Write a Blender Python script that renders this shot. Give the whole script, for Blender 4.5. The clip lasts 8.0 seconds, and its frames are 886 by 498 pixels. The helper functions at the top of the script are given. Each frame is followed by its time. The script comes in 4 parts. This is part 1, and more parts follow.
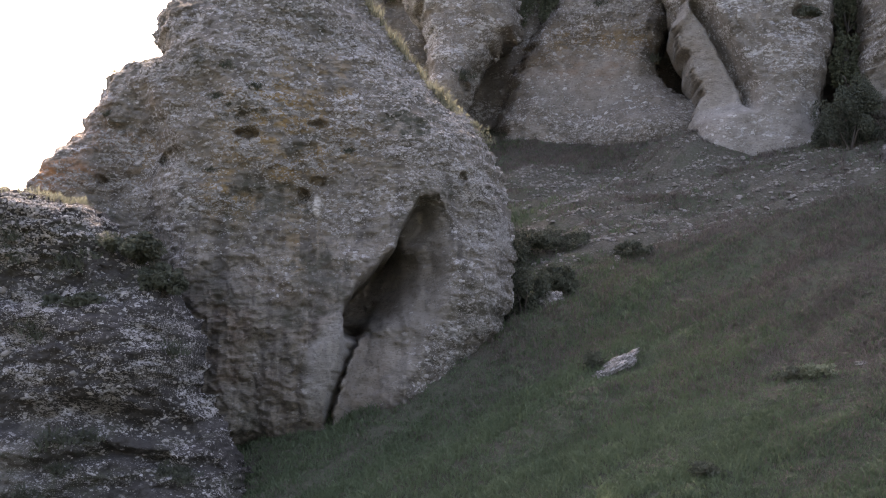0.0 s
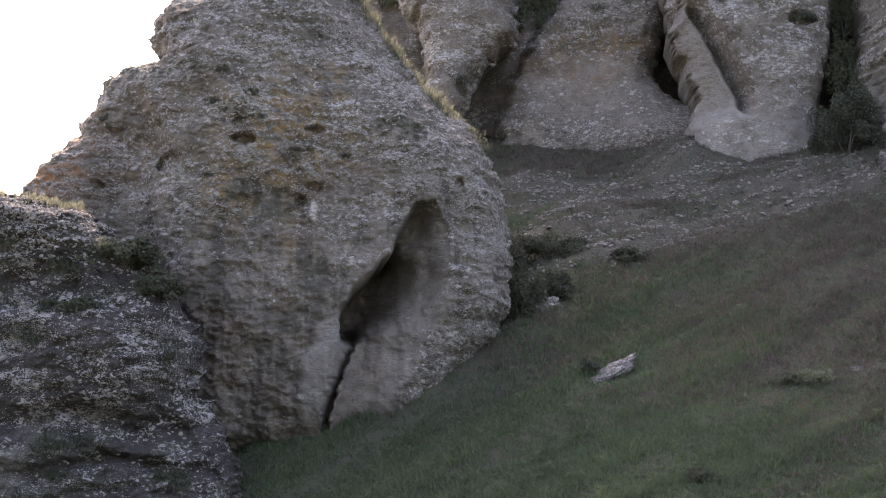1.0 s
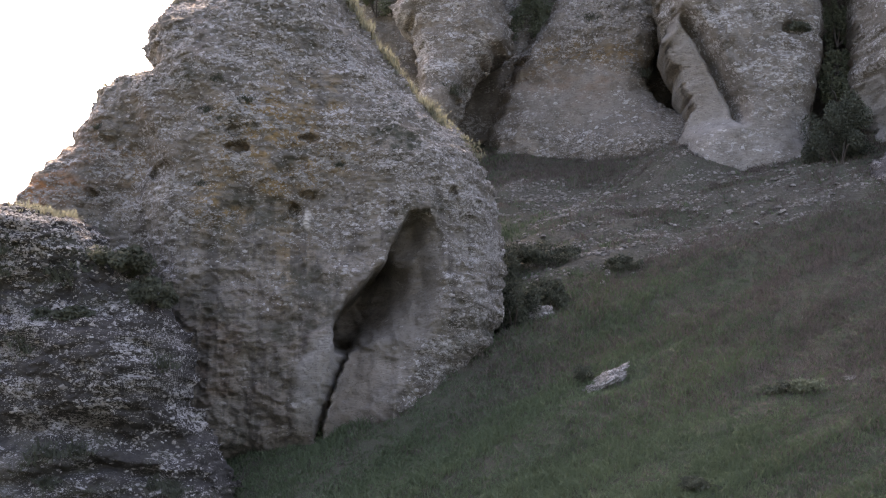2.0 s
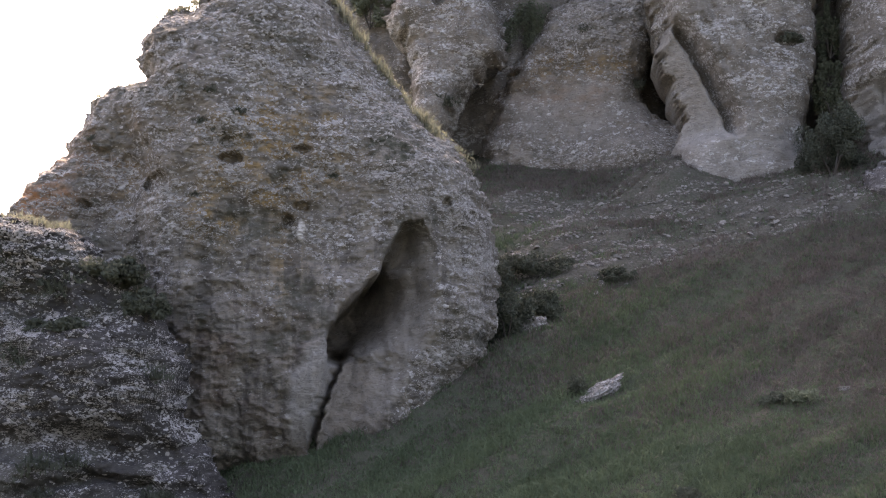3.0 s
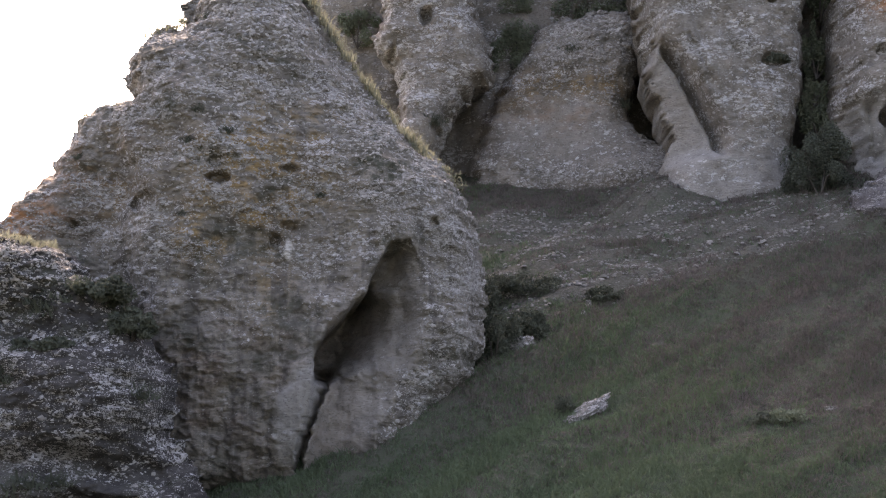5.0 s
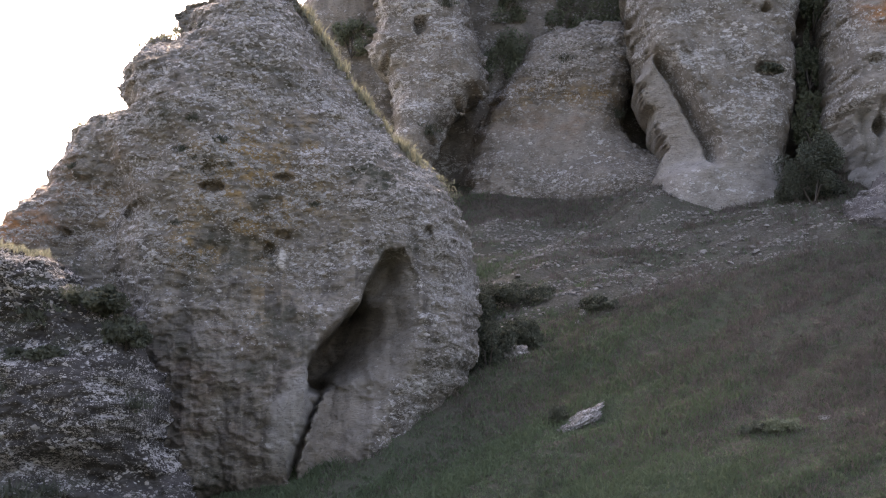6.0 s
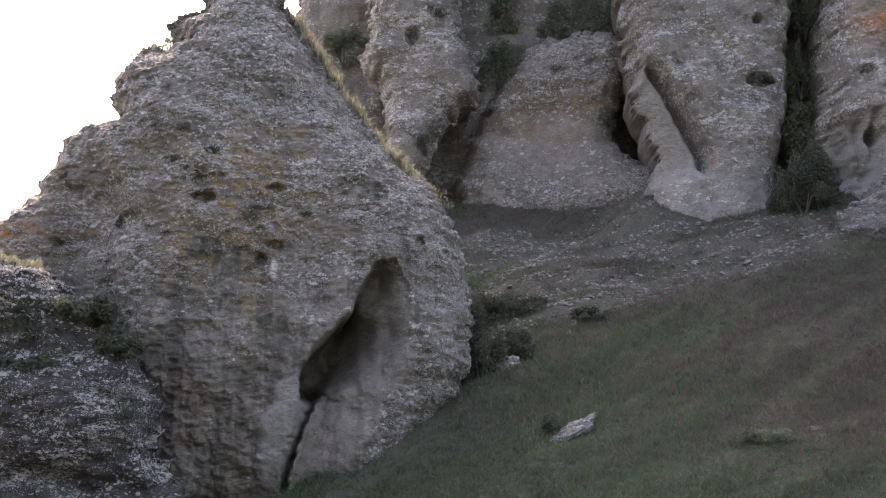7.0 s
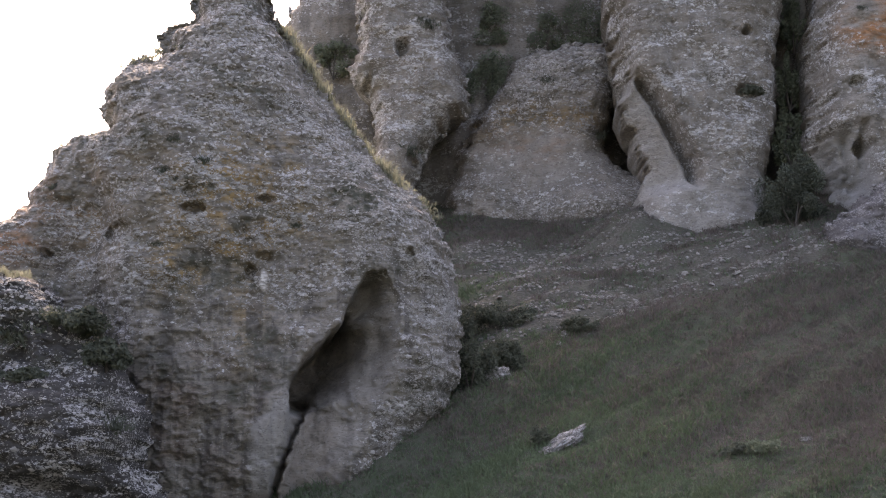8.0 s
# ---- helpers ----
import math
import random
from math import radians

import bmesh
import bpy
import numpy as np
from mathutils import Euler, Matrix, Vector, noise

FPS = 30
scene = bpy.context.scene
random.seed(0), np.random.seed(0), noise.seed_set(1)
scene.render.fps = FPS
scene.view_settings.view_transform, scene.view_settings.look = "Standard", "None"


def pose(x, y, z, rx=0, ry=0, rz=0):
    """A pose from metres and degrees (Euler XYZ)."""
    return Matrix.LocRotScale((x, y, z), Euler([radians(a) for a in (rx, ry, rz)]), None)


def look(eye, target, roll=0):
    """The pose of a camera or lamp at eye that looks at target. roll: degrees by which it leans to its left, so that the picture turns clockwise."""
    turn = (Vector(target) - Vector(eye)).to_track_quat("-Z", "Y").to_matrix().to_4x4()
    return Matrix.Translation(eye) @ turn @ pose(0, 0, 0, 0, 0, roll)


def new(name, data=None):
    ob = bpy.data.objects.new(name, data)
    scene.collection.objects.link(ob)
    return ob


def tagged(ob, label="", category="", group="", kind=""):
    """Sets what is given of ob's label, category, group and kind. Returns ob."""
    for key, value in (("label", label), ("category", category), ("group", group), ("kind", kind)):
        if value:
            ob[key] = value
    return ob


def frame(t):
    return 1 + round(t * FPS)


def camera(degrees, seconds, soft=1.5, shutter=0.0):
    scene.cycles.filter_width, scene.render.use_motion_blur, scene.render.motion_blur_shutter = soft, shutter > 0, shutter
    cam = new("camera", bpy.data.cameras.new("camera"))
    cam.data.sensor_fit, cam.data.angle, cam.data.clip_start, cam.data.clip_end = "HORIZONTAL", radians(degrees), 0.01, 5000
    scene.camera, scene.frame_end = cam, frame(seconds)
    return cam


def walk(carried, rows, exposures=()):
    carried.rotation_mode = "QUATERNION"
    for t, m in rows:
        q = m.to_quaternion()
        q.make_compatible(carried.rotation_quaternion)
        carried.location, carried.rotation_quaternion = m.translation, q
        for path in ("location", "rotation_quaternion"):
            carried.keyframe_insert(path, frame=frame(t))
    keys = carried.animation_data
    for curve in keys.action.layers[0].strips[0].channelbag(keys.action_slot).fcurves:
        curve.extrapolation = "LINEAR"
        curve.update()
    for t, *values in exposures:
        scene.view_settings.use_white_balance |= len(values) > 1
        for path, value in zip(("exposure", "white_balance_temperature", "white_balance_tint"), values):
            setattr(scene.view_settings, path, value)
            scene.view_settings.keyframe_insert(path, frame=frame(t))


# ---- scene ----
cam = camera(32.0, 8.0, soft=1.1)
EYE = 1.6
ROWS = [
    (0, 0, 8, 0),
    (0.5, -0.062, 8.095, -0.001),
    (1, -0.131, 8.197, -0.031),
    (2.5, -0.491, 8.722, -0.019),
    (3, -0.59, 8.927, 0.018),
    (3.5, -0.66, 9.116, 0.021),
    (4, -0.772, 9.269, 0.019),
    (4.5, -0.926, 9.458, 0.038),
    (6, -1.291, 9.991, 0.048),
    (6.5, -1.414, 10.159, 0.084),
    (7, -1.597, 10.377, 0.056),
    (7.5, -1.77, 10.583, 0.079),
    (8, -1.966, 10.785, 0.13),
]
walk(cam, [(t, pose(0, 0, EYE, 90 + pitch, roll, yaw)) for t, yaw, pitch, roll in ROWS], [(0.0, 2.69, 8000, 26), (8.0, 2.73, 8000, 26)])

# ---- light: a bright hazy sky and a sun behind the rocks ----
SUN_AZ, SUN_EL = -14.0, 46.0      # degrees left of straight ahead, degrees above the horizon
world = bpy.data.worlds.new("sky")
scene.world = world
world.use_nodes = True
wn = world.node_tree.nodes
sky = wn.new("ShaderNodeTexSky")
sky.sky_type = "NISHITA"
sky.sun_disc = False
sky.sun_elevation = radians(SUN_EL)
sky.sun_rotation = radians(SUN_AZ)
sky.dust_density, sky.air_density, sky.ozone_density = 4.0, 1.0, 1.0
wn["Background"].inputs["Strength"].default_value = 0.13
world.node_tree.links.new(sky.outputs["Color"], wn["Background"].inputs["Color"])
sun = new("sun", bpy.data.lights.new("sun", "SUN"))
sun.data.energy, sun.data.angle, sun.data.color = 2.0, radians(0.6), (1.0, 0.95, 0.88)
toward = Vector((math.sin(radians(SUN_AZ)) * math.cos(radians(SUN_EL)), math.cos(radians(SUN_AZ)) * math.cos(radians(SUN_EL)), math.sin(radians(SUN_EL))))
sun.matrix_world = look(toward * 200, (0, 0, 0))

# ---- noise on arrays ----
rng = np.random.default_rng(7)
PERM = np.concatenate([rng.permutation(256)] * 3)
GRAD = rng.normal(size=(256, 3))
GRAD /= np.linalg.norm(GRAD, axis=1)[:, None]


def perlin(x, y, z):
    xi, yi, zi = (np.floor(a).astype(int) for a in (x, y, z))
    fx, fy, fz = x - xi, y - yi, z - zi
    xi, yi, zi = xi & 255, yi & 255, zi & 255
    u, v, w = (f * f * f * (f * (f * 6 - 15) + 10) for f in (fx, fy, fz))
    total = 0
    for dx in (0, 1):
        for dy in (0, 1):
            for dz in (0, 1):
                g = GRAD[PERM[PERM[PERM[xi + dx] + yi + dy] + zi + dz]]
                dot = g[..., 0] * (fx - dx) + g[..., 1] * (fy - dy) + g[..., 2] * (fz - dz)
                total = total + dot * (u if dx else 1 - u) * (v if dy else 1 - v) * (w if dz else 1 - w)
    return total * 1.6


def fbm(x, y, z=0.0, octaves=4, gain=0.5):
    x, y = np.asarray(x, float), np.asarray(y, float)
    z = np.zeros_like(x) + z
    out, amp = 0, 1.0
    for k in range(octaves):
        out = out + amp * perlin(x * 2**k + 17.3 * k, y * 2**k + 5.1 * k, z * 2**k)
        amp *= gain
    return out


def ramp(a, lo, hi):
    k = np.clip((a - lo) / (hi - lo), 0, 1)
    return k * k * (3 - 2 * k)


def bump(u, v, cu, cv, ru, rv, turn=0.0):
    """1 in the middle of an ellipse, falling to 0 like a bell."""
    c, s = math.cos(radians(turn)), math.sin(radians(turn))
    a, b = (u - cu) * c + (v - cv) * s, (v - cv) * c - (u - cu) * s
    return np.exp(-(a / ru) ** 2 - (b / rv) ** 2)


def pit(u, v, cu, cv, ru, rv, turn=0.0, soft=0.3):
    """1 inside an ellipse with a firm rim, 0 outside."""
    c, s = math.cos(radians(turn)), math.sin(radians(turn))
    a, b = (u - cu) * c + (v - cv) * s, (v - cv) * c - (u - cu) * s
    return 1 - ramp(np.hypot(a / ru, b / rv), 1 - soft, 1 + soft)


def polyline(u, v, points):
    """Distance to a polyline, the way along it (0 to 1) and the side (plus: to its left)."""
    best = np.full(u.shape, 1e9)
    along, side = np.zeros(u.shape), np.zeros(u.shape)
    n = len(points) - 1
    for i in range(n):
        (ax, ay), (bx, by) = points[i], points[i + 1]
        dx, dy = bx - ax, by - ay
        k = np.clip(((u - ax) * dx + (v - ay) * dy) / (dx * dx + dy * dy), 0, 1)
        d = np.hypot(u - ax - k * dx, v - ay - k * dy)
        near = d < best
        best = np.where(near, d, best)
        along = np.where(near, (i + k) / n, along)
        side = np.where(near, np.sign(dx * (v - ay) - dy * (u - ax)), side)
    return best, along, side


def inside_distance(u, v, points):
    """How deep a place lies inside a closed outline (minus: outside)."""
    d, _, _ = polyline(u, v, [*points, points[0]])
    odd = np.zeros(u.shape, bool)
    for (ax, ay), (bx, by) in zip(points, [*points[1:], points[0]]):
        if ay != by:
            odd ^= ((ay > v) != (by > v)) & (u < (bx - ax) * (v - ay) / (by - ay) + ax)
    return np.where(odd, d, -d)


# ---- materials ----
def material(name):
    m = bpy.data.materials.new(name)
    m.use_nodes = True
    t = m.node_tree
    return m, t, t.nodes["Principled BSDF"]


class Nodes:
    """Short ways to wire up a node tree."""

    def __init__(self, tree):
        self.t = tree

    def put(self, kind, **sockets):
        n = self.t.nodes.new(kind)
        for k, v in sockets.items():
            self.feed(n.inputs[k.replace("_", " ")], v)
        return n

    def feed(self, socket, v):
        if isinstance(v, bpy.types.NodeSocket):
            self.t.links.new(v, socket)
        else:
            socket.default_value = v

    def place(self, sx=1.0, sy=1.0, sz=1.0):
        n = self.put("ShaderNodeMapping", Vector=self.put("ShaderNodeTexCoord").outputs["Object"], Scale=(sx, sy, sz))
        return n.outputs["Vector"]

    def noise(self, vector, scale, detail=4.0, rough=0.55, distort=0.0):
        return self.put("ShaderNodeTexNoise", Vector=vector, Scale=scale, Detail=detail, Roughness=rough, Distortion=distort).outputs["Fac"]

    def cells(self, vector, scale, out="Distance"):
        return self.put("ShaderNodeTexVoronoi", Vector=vector, Scale=scale).outputs[out]

    def span(self, v, lo, hi, to_lo=0.0, to_hi=1.0):
        n = self.t.nodes.new("ShaderNodeMapRange")
        n.interpolation_type = "SMOOTHSTEP"
        for i, x in enumerate((v, lo, hi, to_lo, to_hi)):
            self.feed(n.inputs[i], x)
        return n.outputs[0]

    def calc(self, op, a, b=0.0):
        n = self.t.nodes.new("ShaderNodeMath")
        n.operation = op
        self.feed(n.inputs[0], a)
        self.feed(n.inputs[1], b)
        return n.outputs[0]

    def mix(self, fac, a, b):
        n = self.t.nodes.new("ShaderNodeMix")
        n.data_type = "RGBA"
        self.feed(n.inputs[0], fac)
        self.feed(n.inputs[6], a if isinstance(a, bpy.types.NodeSocket) else (*a, 1))
        self.feed(n.inputs[7], b if isinstance(b, bpy.types.NodeSocket) else (*b, 1))
        return n.outputs[2]

    def mask(self, name):
        n = self.t.nodes.new("ShaderNodeAttribute")
        n.attribute_name = name
        return n.outputs["Fac"]

    def relief(self, height, strength, distance):
        return self.put("ShaderNodeBump", Strength=strength, Distance=distance, Height=height).outputs["Normal"]


def rock_material(name, base, dark, pale, size=1.0, bare_stone=((0.285, 0.268, 0.242), (0.205, 0.190, 0.168))):
    """Weathered conglomerate: masks say where lichen, ochre crust, bare smooth stone and moss grow."""
    m, t, p = material(name)
    k = Nodes(t)
    here, flat = k.place(), k.place(1.0, 1.0, 2.8)
    broad = k.noise(flat, 0.5 / size, 5.0)
    grain = k.noise(flat, 7.0 / size, 6.0, 0.65)
    colour = k.mix(k.span(broad, 0.3, 0.7), base, tuple(0.72 * c for c in base))
    colour = k.mix(k.span(grain, 0.46, 0.66, 0.0, 0.65), colour, dark)
    # ochre crust
    blot = k.noise(flat, 2.2 / size, 6.0, 0.6)
    colour = k.mix(k.calc("MULTIPLY", k.mask("ochre"), k.span(blot, 0.36, 0.56)), colour, (0.255, 0.175, 0.085))
    # dark runs of water down the face
    runs = k.noise(k.place(2.4, 2.4, 0.22), 1.0 / size, 5.0, 0.6)
    wet = k.calc("ADD", 0.55, k.calc("MULTIPLY", k.mask("runs"), 0.4))
    colour = k.mix(k.calc("MULTIPLY", k.span(runs, 0.43, 0.64), wet), colour, dark)
    pale_runs = k.noise(k.place(3.4, 3.4, 0.16), 1.3 / size, 4.0, 0.6)
    colour = k.mix(k.calc("MULTIPLY", k.span(pale_runs, 0.54, 0.68, 0.0, 0.55), k.mask("runs")), colour, tuple(1.25 * c for c in base))
    # bare, smoother stone
    bare = k.mix(k.span(k.noise(here, 3.0 / size, 6.0), 0.35, 0.7), *bare_stone)
    colour = k.mix(k.mask("bare"), colour, bare)
    polish = k.mix(k.span(k.noise(here, 1.6 / size, 5.0), 0.35, 0.7), (0.285, 0.278, 0.265), (0.235, 0.228, 0.216))
    colour = k.mix(k.mask("polish"), colour, polish)
    # rusty stain
    colour = k.mix(k.calc("MULTIPLY", k.mask("rust"), k.span(blot, 0.3, 0.65, 0.15, 1.0)), colour, (0.30, 0.14, 0.06))
    # pale lichen flecks, broken and lying along the bedding
    bend = k.noise(flat, 5.0 / size, 3.0)
    way = k.put("ShaderNodeVectorMath", )
    way.operation = "MULTIPLY_ADD"
    t.links.new(k.put("ShaderNodeTexNoise", Vector=here, Scale=6.0 / size, Detail=3.0).outputs["Color"], way.inputs[0])
    way.inputs[1].default_value = (0.11 * size, 0.11 * size, 0.11 * size)
    t.links.new(k.place(1.0, 1.0, 1.5), way.inputs[2])
    scales = k.put("ShaderNodeTexVoronoi", Vector=way.outputs[0], Scale=9.0 / size)
    one = k.put("ShaderNodeSeparateColor", Color=scales.outputs["Color"])
    patch = k.noise(flat, 0.6 / size, 6.0, 0.68)
    fine = k.put("ShaderNodeTexVoronoi", Vector=way.outputs[0], Scale=24.0 / size)
    two = k.put("ShaderNodeSeparateColor", Color=fine.outputs["Color"])
    rich = k.calc("MULTIPLY", k.mask("fleck"), k.span(patch, 0.42, 0.64, 0.05, 0.62))
    tint = k.mix(k.span(bend, 0.35, 0.65), pale, tuple(0.62 * c for c in pale))
    chips = k.span(k.calc("SUBTRACT", rich, one.outputs[0]), -0.03, 0.05)
    colour = k.mix(k.calc("MULTIPLY", chips, k.span(grain, 0.62, 0.48, 0.35, 1.0)), colour, tint)
    specks = k.span(k.calc("SUBTRACT", k.calc("MULTIPLY", rich, 0.75), two.outputs[0]), -0.03, 0.05)
    colour = k.mix(k.calc("MULTIPLY", specks, 0.85), colour, tint)
    colour = k.mix(k.span(two.outputs[1], 0.88, 0.93, 0.0, 0.35), colour, tuple(0.55 * c for c in dark))
    # white droppings below a ledge
    colour = k.mix(k.calc("MULTIPLY", k.mask("white"), k.span(grain, 0.60, 0.42, 0.05, 0.8)), colour, (0.52, 0.50, 0.46))
    # moss and dark soil
    colour = k.mix(k.calc("MULTIPLY", k.mask("moss"), k.span(k.noise(here, 3.5 / size, 6.0, 0.7), 0.38, 0.60)), colour, (0.055, 0.057, 0.042))
    t.links.new(colour, p.inputs["Base Color"])
    p.inputs["Roughness"].default_value = 0.94
    p.inputs["Specular IOR Level"].default_value = 0.15
    h = k.calc("ADD", k.calc("MULTIPLY", grain, 0.6), k.calc("ADD", k.calc("MULTIPLY", chips, 0.35), k.calc("MULTIPLY", one.outputs[1], 0.3)))
    t.links.new(k.relief(k.calc("ADD", h, k.calc("MULTIPLY", specks, 0.2)), 0.9, 0.10 * size), p.inputs["Normal"])
    return m


ROCK = rock_material("weathered_conglomerate", (0.212, 0.193, 0.165), (0.090, 0.083, 0.073), (0.415, 0.403, 0.385), 1.0, ((0.225, 0.207, 0.182), (0.155, 0.142, 0.125)))
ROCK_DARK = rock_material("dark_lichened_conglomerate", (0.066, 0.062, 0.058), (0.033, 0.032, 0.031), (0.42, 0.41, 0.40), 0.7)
ROCK_FAR = rock_material("cliff_conglomerate", (0.255, 0.232, 0.20), (0.11, 0.102, 0.09), (0.50, 0.49, 0.47), 1.1)


def stone_material(name="loose_limestone", low=(0.085, 0.080, 0.070), high=(0.26, 0.25, 0.232)):
    m, t, p = material(name)
    k = Nodes(t)
    own = k.put("ShaderNodeObjectInfo").outputs["Random"]
    isle = k.put("ShaderNodeNewGeometry").outputs["Random Per Island"]
    g = k.noise(k.place(), 9.0, 5.0)
    c = k.mix(k.calc("FRACT", k.calc("ADD", own, isle)), low, high)
    c = k.mix(k.span(g, 0.4, 0.7, 0.0, 0.6), c, (0.15, 0.14, 0.12))
    t.links.new(c, p.inputs["Base Color"])
    p.inputs["Roughness"].default_value = 0.92
    t.links.new(k.relief(g, 0.6, 0.03), p.inputs["Normal"])
    return m


def leaf_material(name, young, old):
    m, t, p = material(name)
    k = Nodes(t)
    isle = k.put("ShaderNodeNewGeometry").outputs["Random Per Island"]
    broad = k.noise(k.place(), 0.35, 3.0)
    c = k.mix(k.calc("MULTIPLY", k.calc("ADD", isle, k.span(broad, 0.35, 0.65)), 0.5), old, young)
    t.links.new(c, p.inputs["Base Color"])
    p.inputs["Roughness"].default_value = 0.75
    p.inputs["Specular IOR Level"].default_value = 0.2
    thin = k.put("ShaderNodeBsdfTranslucent", Color=c)
    both = k.put("ShaderNodeMixShader", Fac=0.35)
    t.links.new(p.outputs[0], both.inputs[1])
    t.links.new(thin.outputs[0], both.inputs[2])
    t.links.new(both.outputs[0], t.nodes["Material Output"].inputs["Surface"])
    return m


def ground_material():
    m, t, p = material("hillside_soil_and_turf")
    k = Nodes(t)
    here = k.place()
    a, b, fine = k.noise(here, 0.35, 5.0), k.noise(here, 1.7, 6.0, 0.65), k.noise(here, 11.0, 5.0, 0.7)
    c = k.mix(k.span(a, 0.35, 0.65), (0.060, 0.072, 0.047), (0.074, 0.068, 0.055))
    c = k.mix(k.span(b, 0.4, 0.65, 0.0, 0.7), c, (0.056, 0.064, 0.044))
    scree = k.mix(k.span(fine, 0.42, 0.62), (0.064, 0.062, 0.050), (0.110, 0.105, 0.090))
    c = k.mix(k.calc("MULTIPLY", k.mask("scree"), k.span(b, 0.3, 0.6, 0.35, 1.0)), c, scree)
    t.links.new(c, p.inputs["Base Color"])
    p.inputs["Roughness"].default_value = 0.97
    p.inputs["Specular IOR Level"].default_value = 0.1
    t.links.new(k.relief(k.calc("ADD", b, fine), 0.8, 0.08), p.inputs["Normal"])
    return m


STONE = stone_material()
GRASS = leaf_material("dull_green_grass", (0.112, 0.150, 0.088), (0.086, 0.118, 0.072))
DRY_GRASS = leaf_material("reddish_seed_grass", (0.150, 0.126, 0.114), (0.116, 0.104, 0.089))
STRAW = leaf_material("sunlit_straw_grass", (0.24, 0.238, 0.172), (0.135, 0.142, 0.10))
LEAF = leaf_material("dark_shrub_leaves", (0.105, 0.118, 0.086), (0.060, 0.070, 0.055))
# shrub green with the pale haze of the cliff gaps mixed into its colour
LEAF_LIGHT = leaf_material("hazed_green_leaves", (0.190, 0.215, 0.150), (0.115, 0.138, 0.095))
GROUND = ground_material()
BARK, bark_tree, bark_p = material("grey_twig_bark")
bark_k = Nodes(bark_tree)
bark_tree.links.new(bark_k.mix(bark_k.noise(bark_k.place(1, 1, 0.2), 30.0), (0.03, 0.026, 0.02), (0.07, 0.06, 0.05)), bark_p.inputs["Base Color"])


# ---- meshes from arrays ----
def mesh_from(name, verts, faces, mat, smooth=False, masks=None):
    me = bpy.data.meshes.new(name)
    verts, faces = np.asarray(verts, np.float32), np.asarray(faces, np.int32)
    n = faces.shape[1]
    me.vertices.add(len(verts))
    me.vertices.foreach_set("co", verts.ravel())
    me.loops.add(faces.size)
    me.loops.foreach_set("vertex_index", faces.ravel())
    me.polygons.add(len(faces))
    me.polygons.foreach_set("loop_start", np.arange(0, faces.size, n, dtype=np.int32))
    me.polygons.foreach_set("use_smooth", np.full(len(faces), smooth))
    for key, values in (masks or {}).items():
        me.attributes.new(key, "FLOAT", "POINT").data.foreach_set("value", np.asarray(values, np.float32))
    me.materials.append(mat)
    me.update(calc_edges=True)
    me.validate()
    return me


def part(name, me, parent, label=""):
    ob = new(name, me)
    ob.parent = parent
    return tagged(ob, label)


def thing(name, label, category, group="", kind="", at=None):
    ob = new(name)
    if at is not None:
        ob.location = at
    ob.empty_display_size = 0.3
    return tagged(ob, label, category, group, kind)


# ---- the hillside ----
def ground_z(x, y):
    x, y = np.asarray(x, float), np.asarray(y, float)
    slope = -15.806 + 0.3684 * x + 0.5084 * y - 0.14 * np.logaddexp(0, (x - 1.3) * 1.5)
    slope = slope - 0.7 * bump(x, y, 8.0, 56.0, 4.0, 5.0)
    slope = slope + 0.9 * bump(x, y, 8.3, 52.9, 2.0, 1.8) + 0.5 * bump(x, y, 8.2, 51.2, 1.0, 1.2)
    top = 6.5 + 10.5 * ramp(x, -11.0, -1.0)
    slope = top - np.logaddexp(0, (top - slope) * 1.6) / 1.6 + 0 * x
    slope = np.minimum(slope, top)
    rise = np.logaddexp(0, slope * 2.2) / 2.2
    rough = 0.16 * fbm(x * 0.22, y * 0.22, 3.0, 4) + 0.05 * fbm(x * 1.3, y * 1.3, 8.0, 3)
    p, q = 0.88 * x + 0.47 * y, 0.88 * y - 0.47 * x
    steps = 0.34 * fbm(p * 0.09, q * 0.45, 14.0, 3, 0.5) * ramp(y, 24.0, 32.0) * (1 - ramp(y, 60.0, 70.0))
    return rise + steps + rough * (1 + 6 * ramp(np.hypot(x, y - 40), 80, 400))


def scree_mask(x, y):
    far = 53.0 - 0.40 * (x - 3.5)
    near = 43.33 + 0.266 * (x - 3.61)
    band = (1 - ramp(y - far, -0.5, 1.2)) * ramp(y - near, -0.9, 1.0) * ramp(x, 1.2, 2.6) * (1 - ramp(x, 13.0, 14.5))
    band = np.maximum(band, bump(x, y, 8.6, 52.6, 2.4, 1.6))
    return band * ramp(fbm(x * 0.3, y * 0.7, 2.0, 4), -0.8, 0.2)


